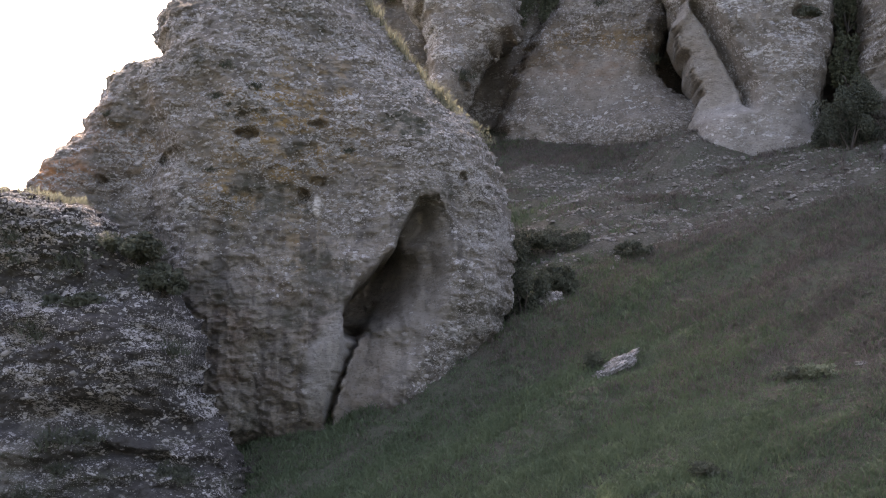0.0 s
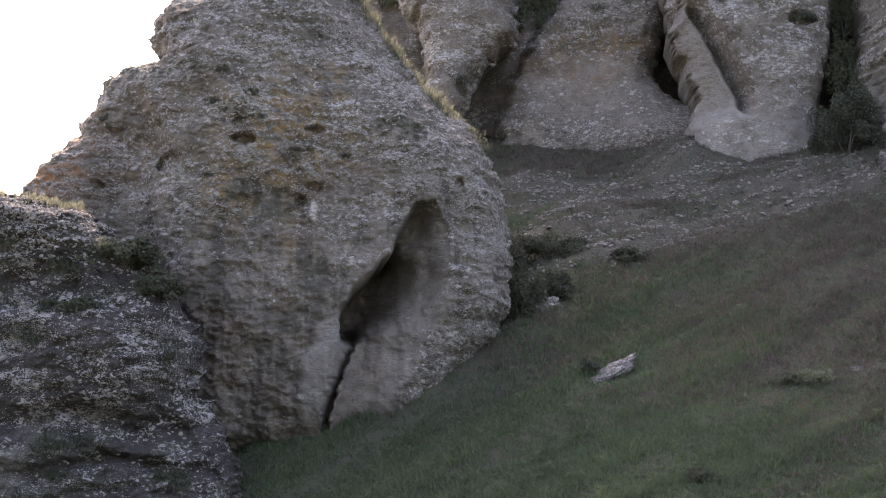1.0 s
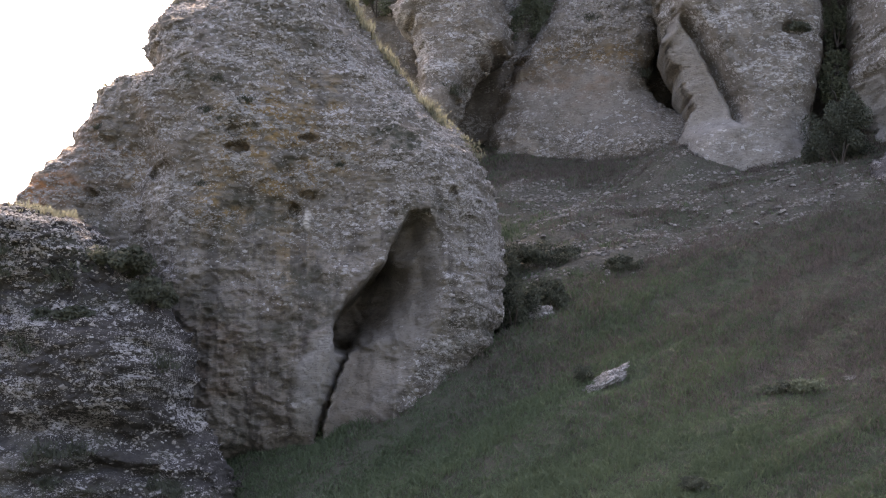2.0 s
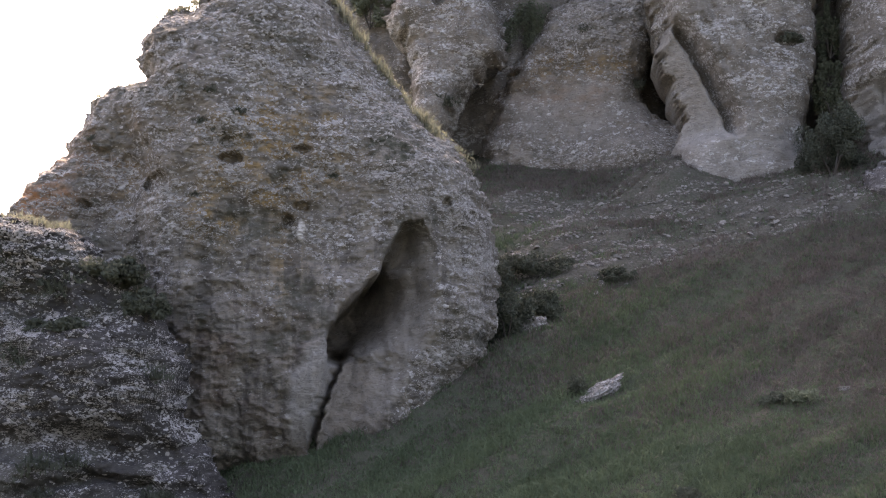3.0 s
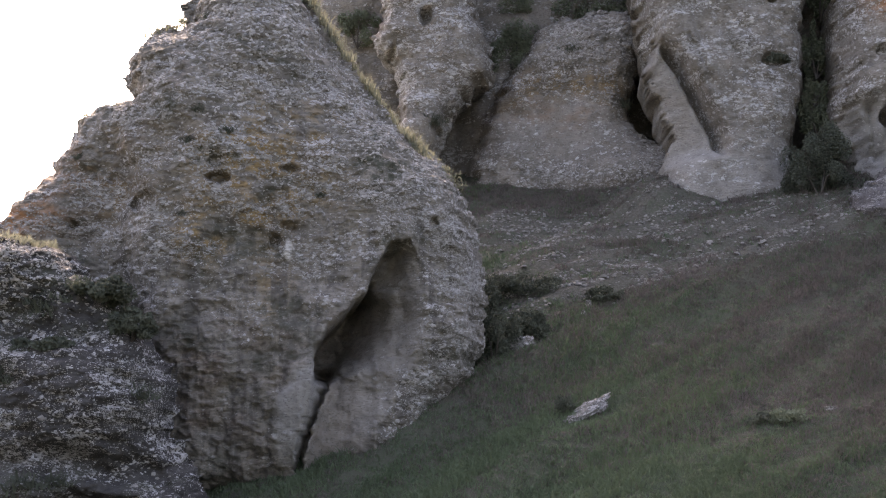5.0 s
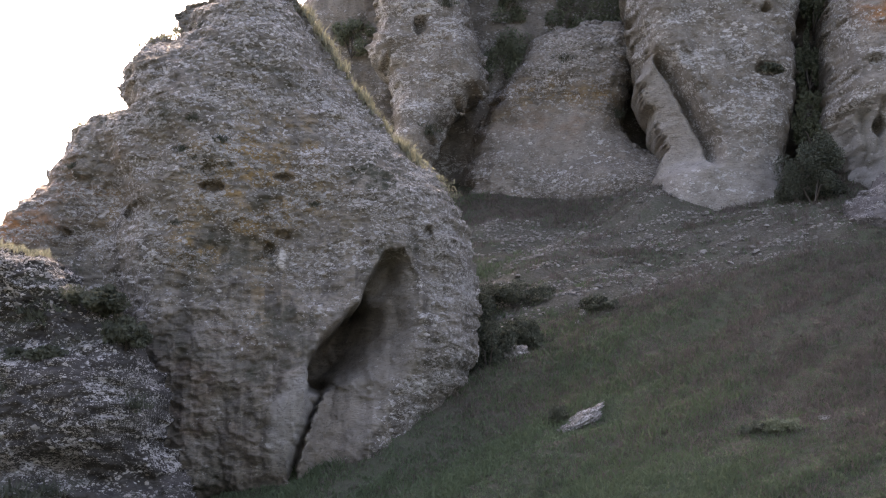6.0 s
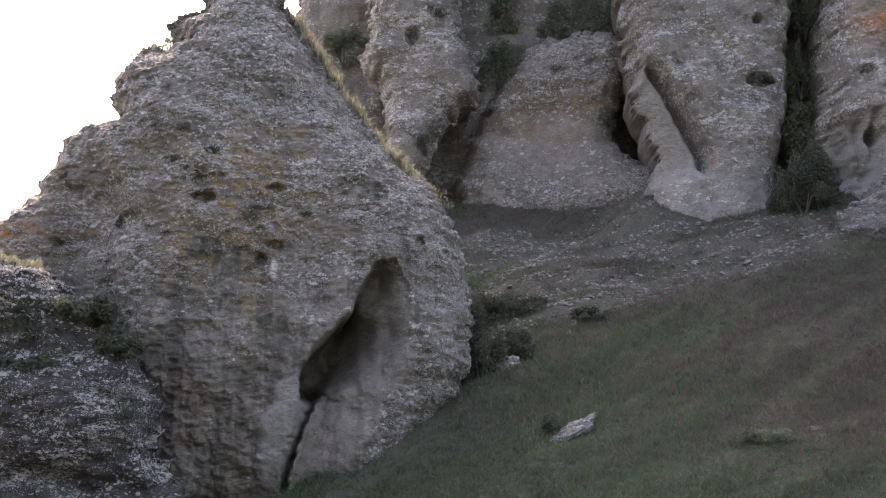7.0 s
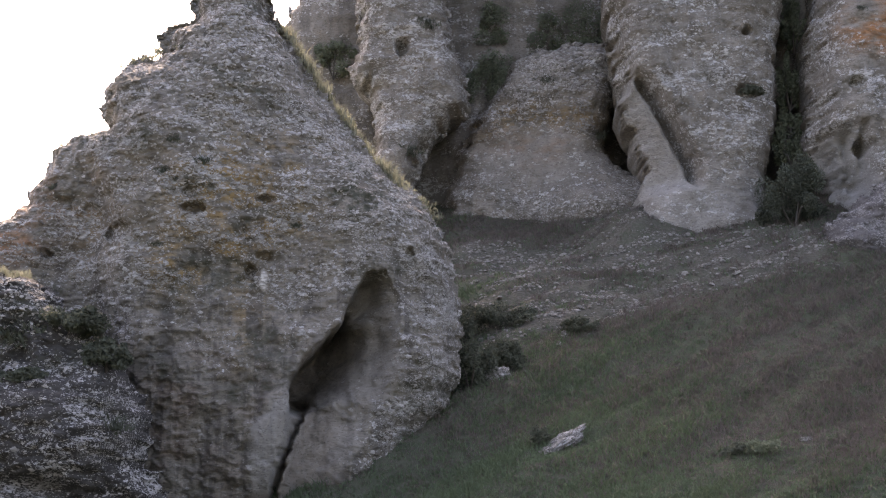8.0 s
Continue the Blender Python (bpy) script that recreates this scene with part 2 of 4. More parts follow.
def build_ground():
    xs = np.unique(np.concatenate([np.linspace(-900, -40, 24), np.linspace(-40, -10, 60), np.arange(-10, 22, 0.13), np.linspace(22, 60, 60), np.linspace(60, 900, 24)]))
    ys = np.unique(np.concatenate([np.linspace(-500, 0, 24), np.linspace(0, 27, 60), np.arange(27, 64, 0.13), np.linspace(64, 110, 60), np.linspace(110, 1600, 30)]))
    X, Y = np.meshgrid(xs, ys)
    Z = ground_z(X, Y)
    S = scree_mask(X, Y)
    Z = Z + S * 0.10 * fbm(X * 2.6, Y * 2.6, 1.0, 3)
    n, k = X.shape
    i = np.arange(n * k).reshape(n, k)
    faces = np.stack([i[:-1, :-1], i[:-1, 1:], i[1:, 1:], i[1:, :-1]], -1).reshape(-1, 4)
    me = mesh_from("ground", np.stack([X, Y, Z], -1).reshape(-1, 3), faces, GROUND, True, {"scree": S.ravel()})
    return tagged(new("ground", me), "steep grassy hillside with thin soil and stony patches", "ground", kind="structure")


build_ground()


# ---- rock bodies ----
def rock_body(outline, depth, front, back, step, edge, mat, shape=None, masks=None, ragged=0.16, relief=1.0, seed=0.0, name="body"):
    """A closed, bulging rock: an upright outline (x, z) at the distance depth, swelling towards -y by front and +y by back.
    Returns its mesh and the front's places, normals and masks."""
    pts = np.array(outline)
    lo, hi = pts.min(0) - 0.4, pts.max(0) + 0.4
    U, V = np.meshgrid(np.arange(lo[0], hi[0], step), np.arange(lo[1], hi[1], step))
    wu = ragged * (fbm(U * 1.5, V * 2.1, seed, 4, 0.75))
    wv = ragged * (fbm(U * 1.5, V * 2.1, seed + 9.0, 4, 0.75))
    D = inside_distance(U + wu, V + wv, outline) + 0.06
    I = D > 0
    q = np.clip(D / edge, 0, 1)
    g = np.sqrt(np.clip(1 - (1 - q) ** 2, 0, 1))
    for _ in range(10):
        g = (g + np.roll(g, 1, 0) + np.roll(g, -1, 0) + np.roll(g, 1, 1) + np.roll(g, -1, 1)) / 5
    g = g * ramp(D, 0, 0.5)**0.5
    fade = ramp(D, 0.0, 0.45)
    wave = 0.5 * fbm(U * 0.28, V * 0.28, seed + 2, 3) + 0.09 * fbm(U * 0.9, V * 1.4, seed + 4, 4)
    wave = wave - 0.16 * np.abs(fbm(U * 0.9, V * 1.2, seed + 20, 4, 0.6)) + 0.06
    chip = 0.045 * fbm(U * 4.2, V * 7.0, seed + 6, 4, 0.7)
    ledge = 0.025 * np.abs(fbm(U * 0.7, V * 4.2, seed + 7, 3))
    m = masks(U, V, D) if masks else {}
    zero = np.zeros(U.shape)
    m = {key: np.clip(m.get(key, zero), 0, 1) for key in ("ochre", "bare", "rust", "fleck", "moss", "white", "runs", "polish")}
    rough = 1 - 0.8 * m["bare"]
    out = front * g + fade * (relief * (wave * (1 - 0.65 * m["bare"]) + (chip + ledge) * rough))
    if shape:
        push = shape(U, V, D)
        push, under, *flat = push if isinstance(push, tuple) else (push, 0.0)
        if flat:
            cover, level = flat
            cover = cover * ramp(D, 0.0, 0.12)
            out = out * (1 - cover) + cover * (level + relief * (0.35 * wave + 0.5 * chip))
        out = out + push * ramp(D, 0.0, 0.25)
    else:
        under = 0.0
    out = np.maximum(out, -0.75 * back * g)
    Yf, Yb = depth - out, depth + back * g + 0.2 * fade * wave
    Xf = U + under + fade * 0.05 * fbm(U * 3.1, V * 3.1, seed + 12, 3)
    Zf = V + fade * 0.05 * fbm(U * 3.1, V * 3.1, seed + 15, 3)
    cell = I[:-1, :-1] & I[:-1, 1:] & I[1:, 1:] & I[1:, :-1]
    n, k = U.shape
    idx = np.arange(n * k).reshape(n, k)
    quads = np.stack([idx[:-1, :-1], idx[:-1, 1:], idx[1:, 1:], idx[1:, :-1]], -1)[cell]
    count = np.bincount(quads.ravel(), minlength=n * k)
    rim = (count > 0) & (count < 4)
    used = np.flatnonzero(count > 0)
    inner = np.flatnonzero((count > 0) & ~rim)
    fr = np.full(n * k, -1)
    fr[used] = np.arange(len(used))
    bk = fr.copy()
    bk[inner] = len(used) + np.arange(len(inner))
    vf = np.stack([Xf, Yf, Zf], -1).reshape(-1, 3)[used]
    vb = np.stack([U, Yb, V], -1).reshape(-1, 3)[inner]
    faces = np.concatenate([fr[quads], bk[quads][:, ::-1]])
    vals = {key: np.concatenate([a.ravel()[used], a.ravel()[inner]]) for key, a in m.items()}
    me = mesh_from(name, np.concatenate([vf, vb]), faces, mat, True, vals)
    gu, gv = np.gradient(Yf, step, axis=1), np.gradient(Yf, step, axis=0)
    N = np.stack([gu, -np.ones_like(gu), gv], -1)
    N /= np.linalg.norm(N, axis=-1)[..., None]
    ok = inner
    face = {"at": np.stack([Xf, Yf, Zf], -1).reshape(-1, 3)[ok], "normal": N.reshape(-1, 3)[ok], "depth": D.ravel()[ok]}
    face.update({key: a.ravel()[ok] for key, a in m.items()})
    return me, face


def basis(normals, spin):
    """Frames whose third axis is the normal, turned by spin about it."""
    up = np.array([0.0, 0.0, 1.0])
    a = np.cross(up, normals)
    a /= np.maximum(np.linalg.norm(a, axis=1), 1e-6)[:, None]
    b = np.cross(normals, a)
    c, s = np.cos(spin)[:, None], np.sin(spin)[:, None]
    return a * c + b * s, b * c - a * s, normals


def lump(r, sides=6):
    """A small faceted stone about 2 across: 12 to 24 triangles, lying flat on its third axis."""
    ang = np.sort(r.uniform(0, 2 * math.pi, sides) * 0.35 + np.arange(sides) * 2 * math.pi / sides)
    rad = r.uniform(0.75, 1.1, sides)
    low = np.stack([np.cos(ang) * rad, np.sin(ang) * rad, np.full(sides, -0.35)], -1)
    high = np.stack([np.cos(ang + 0.2) * rad * 0.68, np.sin(ang + 0.2) * rad * 0.68, r.uniform(0.35, 0.65, sides)], -1)
    v = np.concatenate([low, high, [[0, 0, 0.7]]])
    f = []
    for i in range(sides):
        j = (i + 1) % sides
        f += [(i, j, sides + j), (i, sides + j, sides + i), (sides + i, sides + j, 2 * sides)]
    return v, np.array(f)


def scatter(name, at, normals, sizes, mat, flat=0.5, seed=3, spread=0.4):
    """Many small stones in one mesh."""
    r = np.random.default_rng(seed)
    n = len(at)
    kinds = [lump(r) for _ in range(9)]
    a, b, c = basis(normals, r.uniform(-spread, spread, n))
    verts, faces, base = [], [], 0
    pick = r.integers(0, 9, n)
    for k, (v, f) in enumerate(kinds):
        s = np.flatnonzero(pick == k)
        sx, sy = sizes[s] * r.uniform(0.8, 1.5, len(s)), sizes[s] * r.uniform(0.5, 0.9, len(s))
        sz = sizes[s] * flat
        p = at[s][:, None] + v[None, :, 0:1] * (a[s] * sx[:, None])[:, None] + v[None, :, 1:2] * (b[s] * sy[:, None])[:, None] + v[None, :, 2:3] * (c[s] * sz[:, None])[:, None]
        verts.append(p.reshape(-1, 3))
        faces.append((f[None] + (np.arange(len(s)) * len(v))[:, None, None]).reshape(-1, 3) + base)
        base += len(s) * len(v)
    return mesh_from(name, np.concatenate(verts), np.concatenate(faces), mat)


def pick(face, weight, n, seed):
    r = np.random.default_rng(seed)
    w = np.maximum(weight, 0)
    return r.choice(len(w), n, p=w / w.sum())


def blades(name, at, normals, height, mat, seed=5, per=5, width=0.010, lean=0.45):
    """Grass: tufts of thin bent blades."""
    r = np.random.default_rng(seed)
    n = len(at) * per
    root = np.repeat(at, per, 0) + r.normal(0, 0.05, (n, 3)) * np.array([1, 1, 0.1])
    h = np.repeat(height, per) * r.uniform(0.5, 1.2, n)
    up = np.repeat(normals, per, 0) * 0.3 + np.array([0, 0, 1.0])
    tilt = r.normal(0, lean, (n, 3)) * np.array([1, 1, 0.2])
    mid = root + (up + tilt * 0.35) * (h * 0.55)[:, None]
    tip = root + (up + tilt * 1.1) * h[:, None] * 0.95
    ang = r.uniform(0, math.pi, n)
    side = np.stack([np.cos(ang), np.sin(ang), np.zeros(n)], -1) * (width * r.uniform(0.6, 1.6, n))[:, None]
    v = np.stack([root - side, root + side, mid + side * 0.8, mid - side * 0.8, tip], 1).reshape(-1, 3)
    i = np.arange(n)[:, None] * 5
    f = np.concatenate([i + [0, 1, 2], i + [0, 2, 3], i + [3, 2, 4]])
    return mesh_from(name, v, f, mat)


def tube(path, radii, sides=6):
    v, f = [], []
    path = [Vector(p) for p in path]
    for j, p in enumerate(path):
        d = (path[min(j + 1, len(path) - 1)] - path[max(j - 1, 0)]).normalized()
        q = d.to_track_quat("Z", "Y")
        for s in range(sides):
            v.append(p + q @ Vector((math.cos(2 * math.pi * s / sides) * radii[j], math.sin(2 * math.pi * s / sides) * radii[j], 0)))
    for j in range(len(path) - 1):
        for s in range(sides):
            t = (s + 1) % sides
            f.append((j * sides + s, j * sides + t, (j + 1) * sides + t, (j + 1) * sides + s))
    return [tuple(p) for p in v], f


def bush(label, at, rx, ry, h, leaves=5000, mat=None, leaf=0.045, seed=1, category="bush", name="bush"):
    """A shrub: forked stems and a crown of many small leaves in uneven clumps."""
    r = np.random.default_rng(seed)
    top = thing(name, label, category, at=at)
    stems = 5
    clumps = 26
    ang, rad = r.uniform(0, 2 * math.pi, clumps), np.sqrt(r.uniform(0, 1, clumps)) * 0.85
    cz = r.uniform(0.10, 0.85, clumps) * (1.05 - 0.5 * rad**2)
    C = np.stack([np.cos(ang) * rad * rx, np.sin(ang) * rad * ry, cz * h], -1)
    for s in range(stems):
        end = C[s * 5 % clumps]
        bend = end * 0.5 + r.normal(0, 0.05, 3) * h
        v, f = tube([(0, 0, -0.15), tuple(bend), tuple(end)], [0.018 * h, 0.013 * h, 0.005 * h])
        part("stem", mesh_from("stem", v, f, BARK, True), top)
    own = r.integers(0, clumps, leaves)
    size = r.uniform(0.18, 0.34, clumps)[own]
    off = r.normal(size=(leaves, 3))
    off *= (r.uniform(0.3, 1, leaves) ** 0.5 / np.linalg.norm(off, axis=1))[:, None]
    p = C[own] + off * size[:, None] * np.array([rx, ry, h * 0.75])
    p[:, 2] = np.maximum(p[:, 2], 0.0)
    d = r.normal(size=(leaves, 3))
    d /= np.linalg.norm(d, axis=1)[:, None]
    e = np.cross(d, r.normal(size=(leaves, 3)))
    e /= np.linalg.norm(e, axis=1)[:, None]
    L = (leaf * r.uniform(0.6, 1.5, leaves))[:, None]
    v = np.stack([p - d * L, p + e * L * 0.45, p + d * L, p - e * L * 0.45], 1).reshape(-1, 3)
    f = np.arange(leaves * 4).reshape(-1, 4)
    part("foliage", mesh_from("foliage", v, f, mat or LEAF), top)
    return top


# ---- the rock tower in the middle ----
TOWER = [(-5.3, 15.66), (-5.34, 16.03), (-4.5, 17.28), (-3.81, 17.2), (-3.29, 16.4), (-3.23, 15.76), (-2.98, 15.25), (-2.23, 14.02), (-1.0, 12.22), (0.21, 10.91), (0.73, 10.58), (1.45, 9.39), (1.8, 8.03), (1.86, 7.29), (1.71, 5.66), (1.54, 5.0), (1.2, 4.37), (0.81, 3.84), (0.6, 1.63), (-6.25, 1.36), (-11.05, 1.37), (-11.32, 7.4), (-10.87, 8.86), (-10.22, 9.79), (-9.65, 10.28), (-9.27, 10.83), (-8.77, 11.91), (-8.43, 12.12), (-7.67, 12.32), (-7.28, 12.35), (-7.5, 12.57), (-7.68, 13.0), (-7.52, 13.16), (-7.51, 13.58), (-7.16, 14.01), (-6.58, 14.41), (-6.31, 14.27), (-6.07, 14.58), (-6.09, 14.84), (-6.25, 15.07), (-5.55, 15.45)]
CRACK = [(-2.83, 2.62), (-2.73, 3.14), (-2.54, 3.76), (-2.3, 4.38), (-2.19, 4.74), (-2.09, 5.04)]
FLANGE = [(-2.29, 5.25), (-2.87, 5.0), (-3.26, 4.42), (-3.38, 3.61), (-3.28, 2.8), (-2.8, 2.71), (-2.48, 3.7), (-2.2, 4.59)]
HOLLOW_LIP = [(-2.81, 2.35), (-2.48, 4.14), (-2.39, 4.84), (-2.37, 5.46), (-2.01, 6.02), (-1.11, 6.94), (-0.93, 7.51), (-0.55, 8.15)]
HOLLOW = [(-2.81, 2.35), (-2.48, 4.14), (-2.39, 4.84), (-2.37, 5.46), (-2.01, 6.02), (-1.11, 6.94), (-0.93, 7.51), (-0.55, 8.15), (-0.13, 8.22), (0.22, 7.51), (0.29, 6.38), (0.08, 5.25), (-0.33, 4.28), (-1.16, 3.31), (-1.98, 2.35)]
SLOT = [(-1.09, 6.94), (-0.93, 7.58), (-0.65, 8.05), (-0.27, 8.19), (-0.11, 7.88), (-0.34, 7.34), (-0.67, 6.94)]


def tower_shape(u, v, d):
    # the hollow under the slanting lip, running out on the far side
    lip, _, _ = polyline(u, v, HOLLOW_LIP)
    inner = inside_distance(u, v, HOLLOW)
    deep = 1.35 * np.interp(v, [2.76, 4.70, 5.81, 6.94, 8.22], [0.35, 0.8, 1.0, 0.8, 0.35])
    out = -deep * np.exp(-(lip / 1.5) ** 2) * ramp(inner, 0.0, 0.10) * ramp(inner, -0.1, 0.6)
    # a rounded brow on the other side of the lip
    out = out + 0.45 * np.exp(-(lip / 1.1) ** 2) * ramp(-inner, -0.03, 0.06) * ramp(v, 2.6, 5.0)
    # the dark bowl, the slot above it and the crack below
    span = ramp(v, 4.55, 5.25) * (1 - ramp(v, 6.95, 7.60))
    wide = np.interp(v, [4.45, 4.75, 5.00, 5.40, 6.10, 6.70, 7.10], [0.05, 0.20, 0.44, 0.72, 0.58, 0.32, 0.17])
    bowl = span * np.exp(-(lip / wide) ** 1.8) * ramp(inner, -0.02, 0.05)
    slot = ramp(inside_distance(u, v, SLOT), -0.06, 0.20)
    out = out - 3.2 * bowl - 0.6 * slot
    under = -0.5 * bowl - 0.22 * slot
    cd, ca, cs = polyline(u + 0.05 * fbm(u * 4, v * 4, 1.0, 3), v, CRACK)
    gap = np.interp(ca, [0.0, 0.5, 0.8, 1.0], [0.075, 0.07, 0.09, 0.16])
    out = out - 1.1 * np.exp(-(cd / gap) ** 2)
    out = out + 0.22 * ramp(inside_distance(u, v, FLANGE), -0.25, 0.25)
    # the rounded foot to the right of the crack
    out = out + 0.30 * bump(u, v, -1.35, 3.6, 0.9, 1.1, 40)
    # small pockets
    for cu, cv, ru, rv, dp in [(-4.86, 9.75, 0.29, 0.12, 0.55), (-3.17, 10.09, 0.24, 0.11, 0.5), (-6.79, 9.25, 0.33, 0.22, 0.65), (-3.46, 8.26, 0.15, 0.14, 0.55), (-3.13, 8.62, 0.18, 0.11, 0.35), (-3.45, 9.37, 0.3, 0.19, 0.25), (-8.72, 8.82, 0.11, 0.11, 0.5), (0.51, 8.79, 0.12, 0.12, 0.4), (-4.97, 10.16, 0.17, 0.14, 0.25), (-3.73, 9.15, 0.14, 0.14, 0.2)]:
        out = out - 0.62 * dp * pit(u, v + 0.04 * fbm(u * 5, v * 5, 2.0, 2), cu, cv, ru * 1.05, rv * 1.05, 0, 0.22)
    # the upper left stands a little forward of the flank; the face leans back towards the top
    out = out + 0.45 * bump(u, v, -5.18, 11.54, 2.194, 3.219)
    out = out - 0.05 * np.maximum(v - 8.0, 0) ** 1.3
    # the shoulder stands back
    out = out - 0.9 * ramp(d, 0.2, 2.4) * (1 - ramp(u + 0.1 * v + 0.2 * fbm(u, v, 23.0, 3), -7.67 + 0.9, -6.54 + 0.9))
    # shallow drip runnels on the lower face
    out = out - 0.10 * np.abs(fbm(u * 2.2, v * 0.25, 21.0, 3)) * (1 - ramp(v, 5.5, 7.5))
    return out, under


def tower_masks(u, v, d):
    n = fbm(u * 0.8, v * 1.1, 31.0, 4)
    lip, _, _ = polyline(u, v, HOLLOW_LIP)
    inner = inside_distance(u, v, HOLLOW)
    hollow = np.clip(ramp(inner, -0.25, 0.35) * np.exp(-(lip / 2.6) ** 4) + 0.35 * np.exp(-(lip / 0.5) ** 2) * (1 - ramp(v, 5.5, 8.0)), 0, 1)
    smooth = ramp(inside_distance(u, v, FLANGE), -0.12, 0.18)
    lower = (1 - ramp(v + 0.8 * n, 5.6, 8.2)) * (1 - ramp(u, -1.6, -0.2))
    ochre = 0
    for cu, cv, ru, rv, k in [(-2.9, 11.25, 0.97, 0.49, 1.0), (-4.31, 10.45, 0.83, 0.55, 0.9), (-3.59, 9.58, 1.25, 0.69, 0.8), (-5.26, 8.22, 0.83, 0.62, 0.8), (-3.42, 6.94, 0.42, 0.83, 0.8), (-4.43, 8.79, 0.83, 0.55, 0.7), (-7.55, 9.65, 0.55, 1.11, 0.35), (-4.02, 9.94, 2.63, 1.8, 0.4)]:
        ochre = ochre + k * bump(u, v, cu, cv, ru, rv)
    ochre = ochre * ramp(n, -0.7, 0.15)
    fleck = (0.9 - 0.8 * lower) * (1 - 0.95 * hollow) * (1 - smooth)
    fleck = fleck * (0.5 + 0.5 * ramp(n, -0.4, 0.4)) + 0.6 * ramp(u, 0.2, 1.4) * (1 - 0.95 * hollow)
    rim = (1 - ramp(d + 0.25 * n, 0.9, 1.7)) * ramp(u, -1.9, -0.9) * (1 - ramp(v, 8.6, 10.0))
    fleck = np.maximum(fleck, 1.0 * rim) + 0.35 * ramp(u, -1.8, 0.2) * ramp(v, 8.4, 9.6)
    hollow = hollow * (1 - 0.9 * rim)
    streak = pit(u, v, -3.12, 7.99, 0.117, 0.278)
    bare = np.maximum(0.92 * hollow * ramp(n, -1.1, -0.1), smooth) + streak
    moss = 0.75 * ramp(fbm(u * 0.5, v * 0.8, 41.0, 4), 0.1, 0.6) * (1 - hollow) + 0.8 * bump(u, v, -0.62, 10.30, 0.878, 0.878) + 1.0 * bump(u, v, -3.61, 9.38, 0.3, 0.3) + 0.8 * bump(u, v, -3.13, 9.78, 0.28, 0.16)
    rust = 0.05 * lower * ramp(n, -0.6, 0.3) + 0.9 * bump(u, v, -10.00, 9.15, 0.9, 0.7, 25) * ramp(n, -0.6, 0.2) + 0.35 * bump(u, v, -8.7, 10.0, 1.3, 0.9, 40) * ramp(n, -0.4, 0.3) + 0.12 * bump(u, v, -5.05, 4.56, 0.878, 1.463) * ramp(n, -0.2, 0.5)
    return {"ochre": ochre, "bare": bare, "fleck": np.clip(fleck, 0, 1) * (1 - streak), "moss": moss * (1 - streak) * (1 - smooth), "rust": rust * (1 - smooth), "white": streak, "polish": 0.65 * smooth, "runs": np.clip(1 - ramp(v + 0.9 * n, 6.6, 9.5), 0, 1) * (1 - smooth) * (1 - hollow)}


tower = thing("rock_tower", "tall grey conglomerate rock tower with ochre lichen and a slanting hollow", "rock")
me, tower_face = rock_body(TOWER, 40.0, 2.2, 6.0, 0.034, 2.6, ROCK, tower_shape, tower_masks, ragged=0.12, seed=1.0)
part("body", me, tower)

# ---- the dark outcrop in front ----
OUTCROP = [(-13.95, 7.86), (-12.08, 8.02), (-10.48, 8.05), (-9.67, 7.97), (-8.6, 7.72), (-7.85, 7.37), (-7.4, 6.81), (-6.8, 6.27), (-6.18, 5.98), (-5.97, 5.14), (-5.59, 4.65), (-5.48, 4.01), (-5.61, 3.36), (-5.23, 2.86), (-4.82, 2.29), (-4.59, 1.54), (-4.45, -0.64), (-13.49, -0.64)]


def outcrop_shape(u, v, d):
    # vegetated ledge above, bulging face, beds stepping forward below
    w = v + 0.35 * fbm(u * 0.6, v * 0.5, 61.0, 4)
    out = -1.3 * ramp(w, 4.93, 6.08) * ramp(d, 0.2, 2.2) + 0.5 * bump(u, v, -6.74, 3.91, 1.843, 1.185)
    out = out - 0.5 * bump(u, w, -7.96, 2.68, 6.0, 0.22) + 0.5 * (1 - ramp(w, 2.04, 2.41)) - 0.4 * bump(u, w, -6.68, 1.73, 5.0, 0.18)
    return out + 0.12 * fbm(u * 1.5, v * 4.0, 63.0, 4)


def outcrop_masks(u, v, d):
    n = fbm(u * 0.7, v * 1.3, 71.0, 4)
    ledge = ramp(v, 5.12, 5.82)
    low = 1 - ramp(v, 2.41, 2.78)
    return {"fleck": (0.36 + 0.46 * ramp(n, -0.3, 0.3) + 0.4 * bump(u, v, -6.3, 3.9, 0.9, 0.8)) * (1 - 0.3 * low), "moss": 0.95 * ledge * (1 - ramp(v, 6.9, 7.4)) * ramp(n, -0.5, 0.3) + 0.7 * low * ramp(n, -0.2, 0.3) + 0.35 * ramp(n, 0.2, 0.6), "bare": 0.35 * bump(u, v, -9.08, 2.47, 1.6, 0.3) * ramp(n, -0.3, 0.3) + 0.7 * bump(u, v, -9.9, 1.5, 0.8, 0.9) * ramp(n, -0.6, 0.2)}


outcrop = thing("rock_outcrop", "dark lichen-speckled rock outcrop with mossy ledges", "rock")
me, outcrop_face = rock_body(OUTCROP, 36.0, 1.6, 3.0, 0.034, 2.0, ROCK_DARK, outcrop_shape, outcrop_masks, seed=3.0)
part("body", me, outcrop)

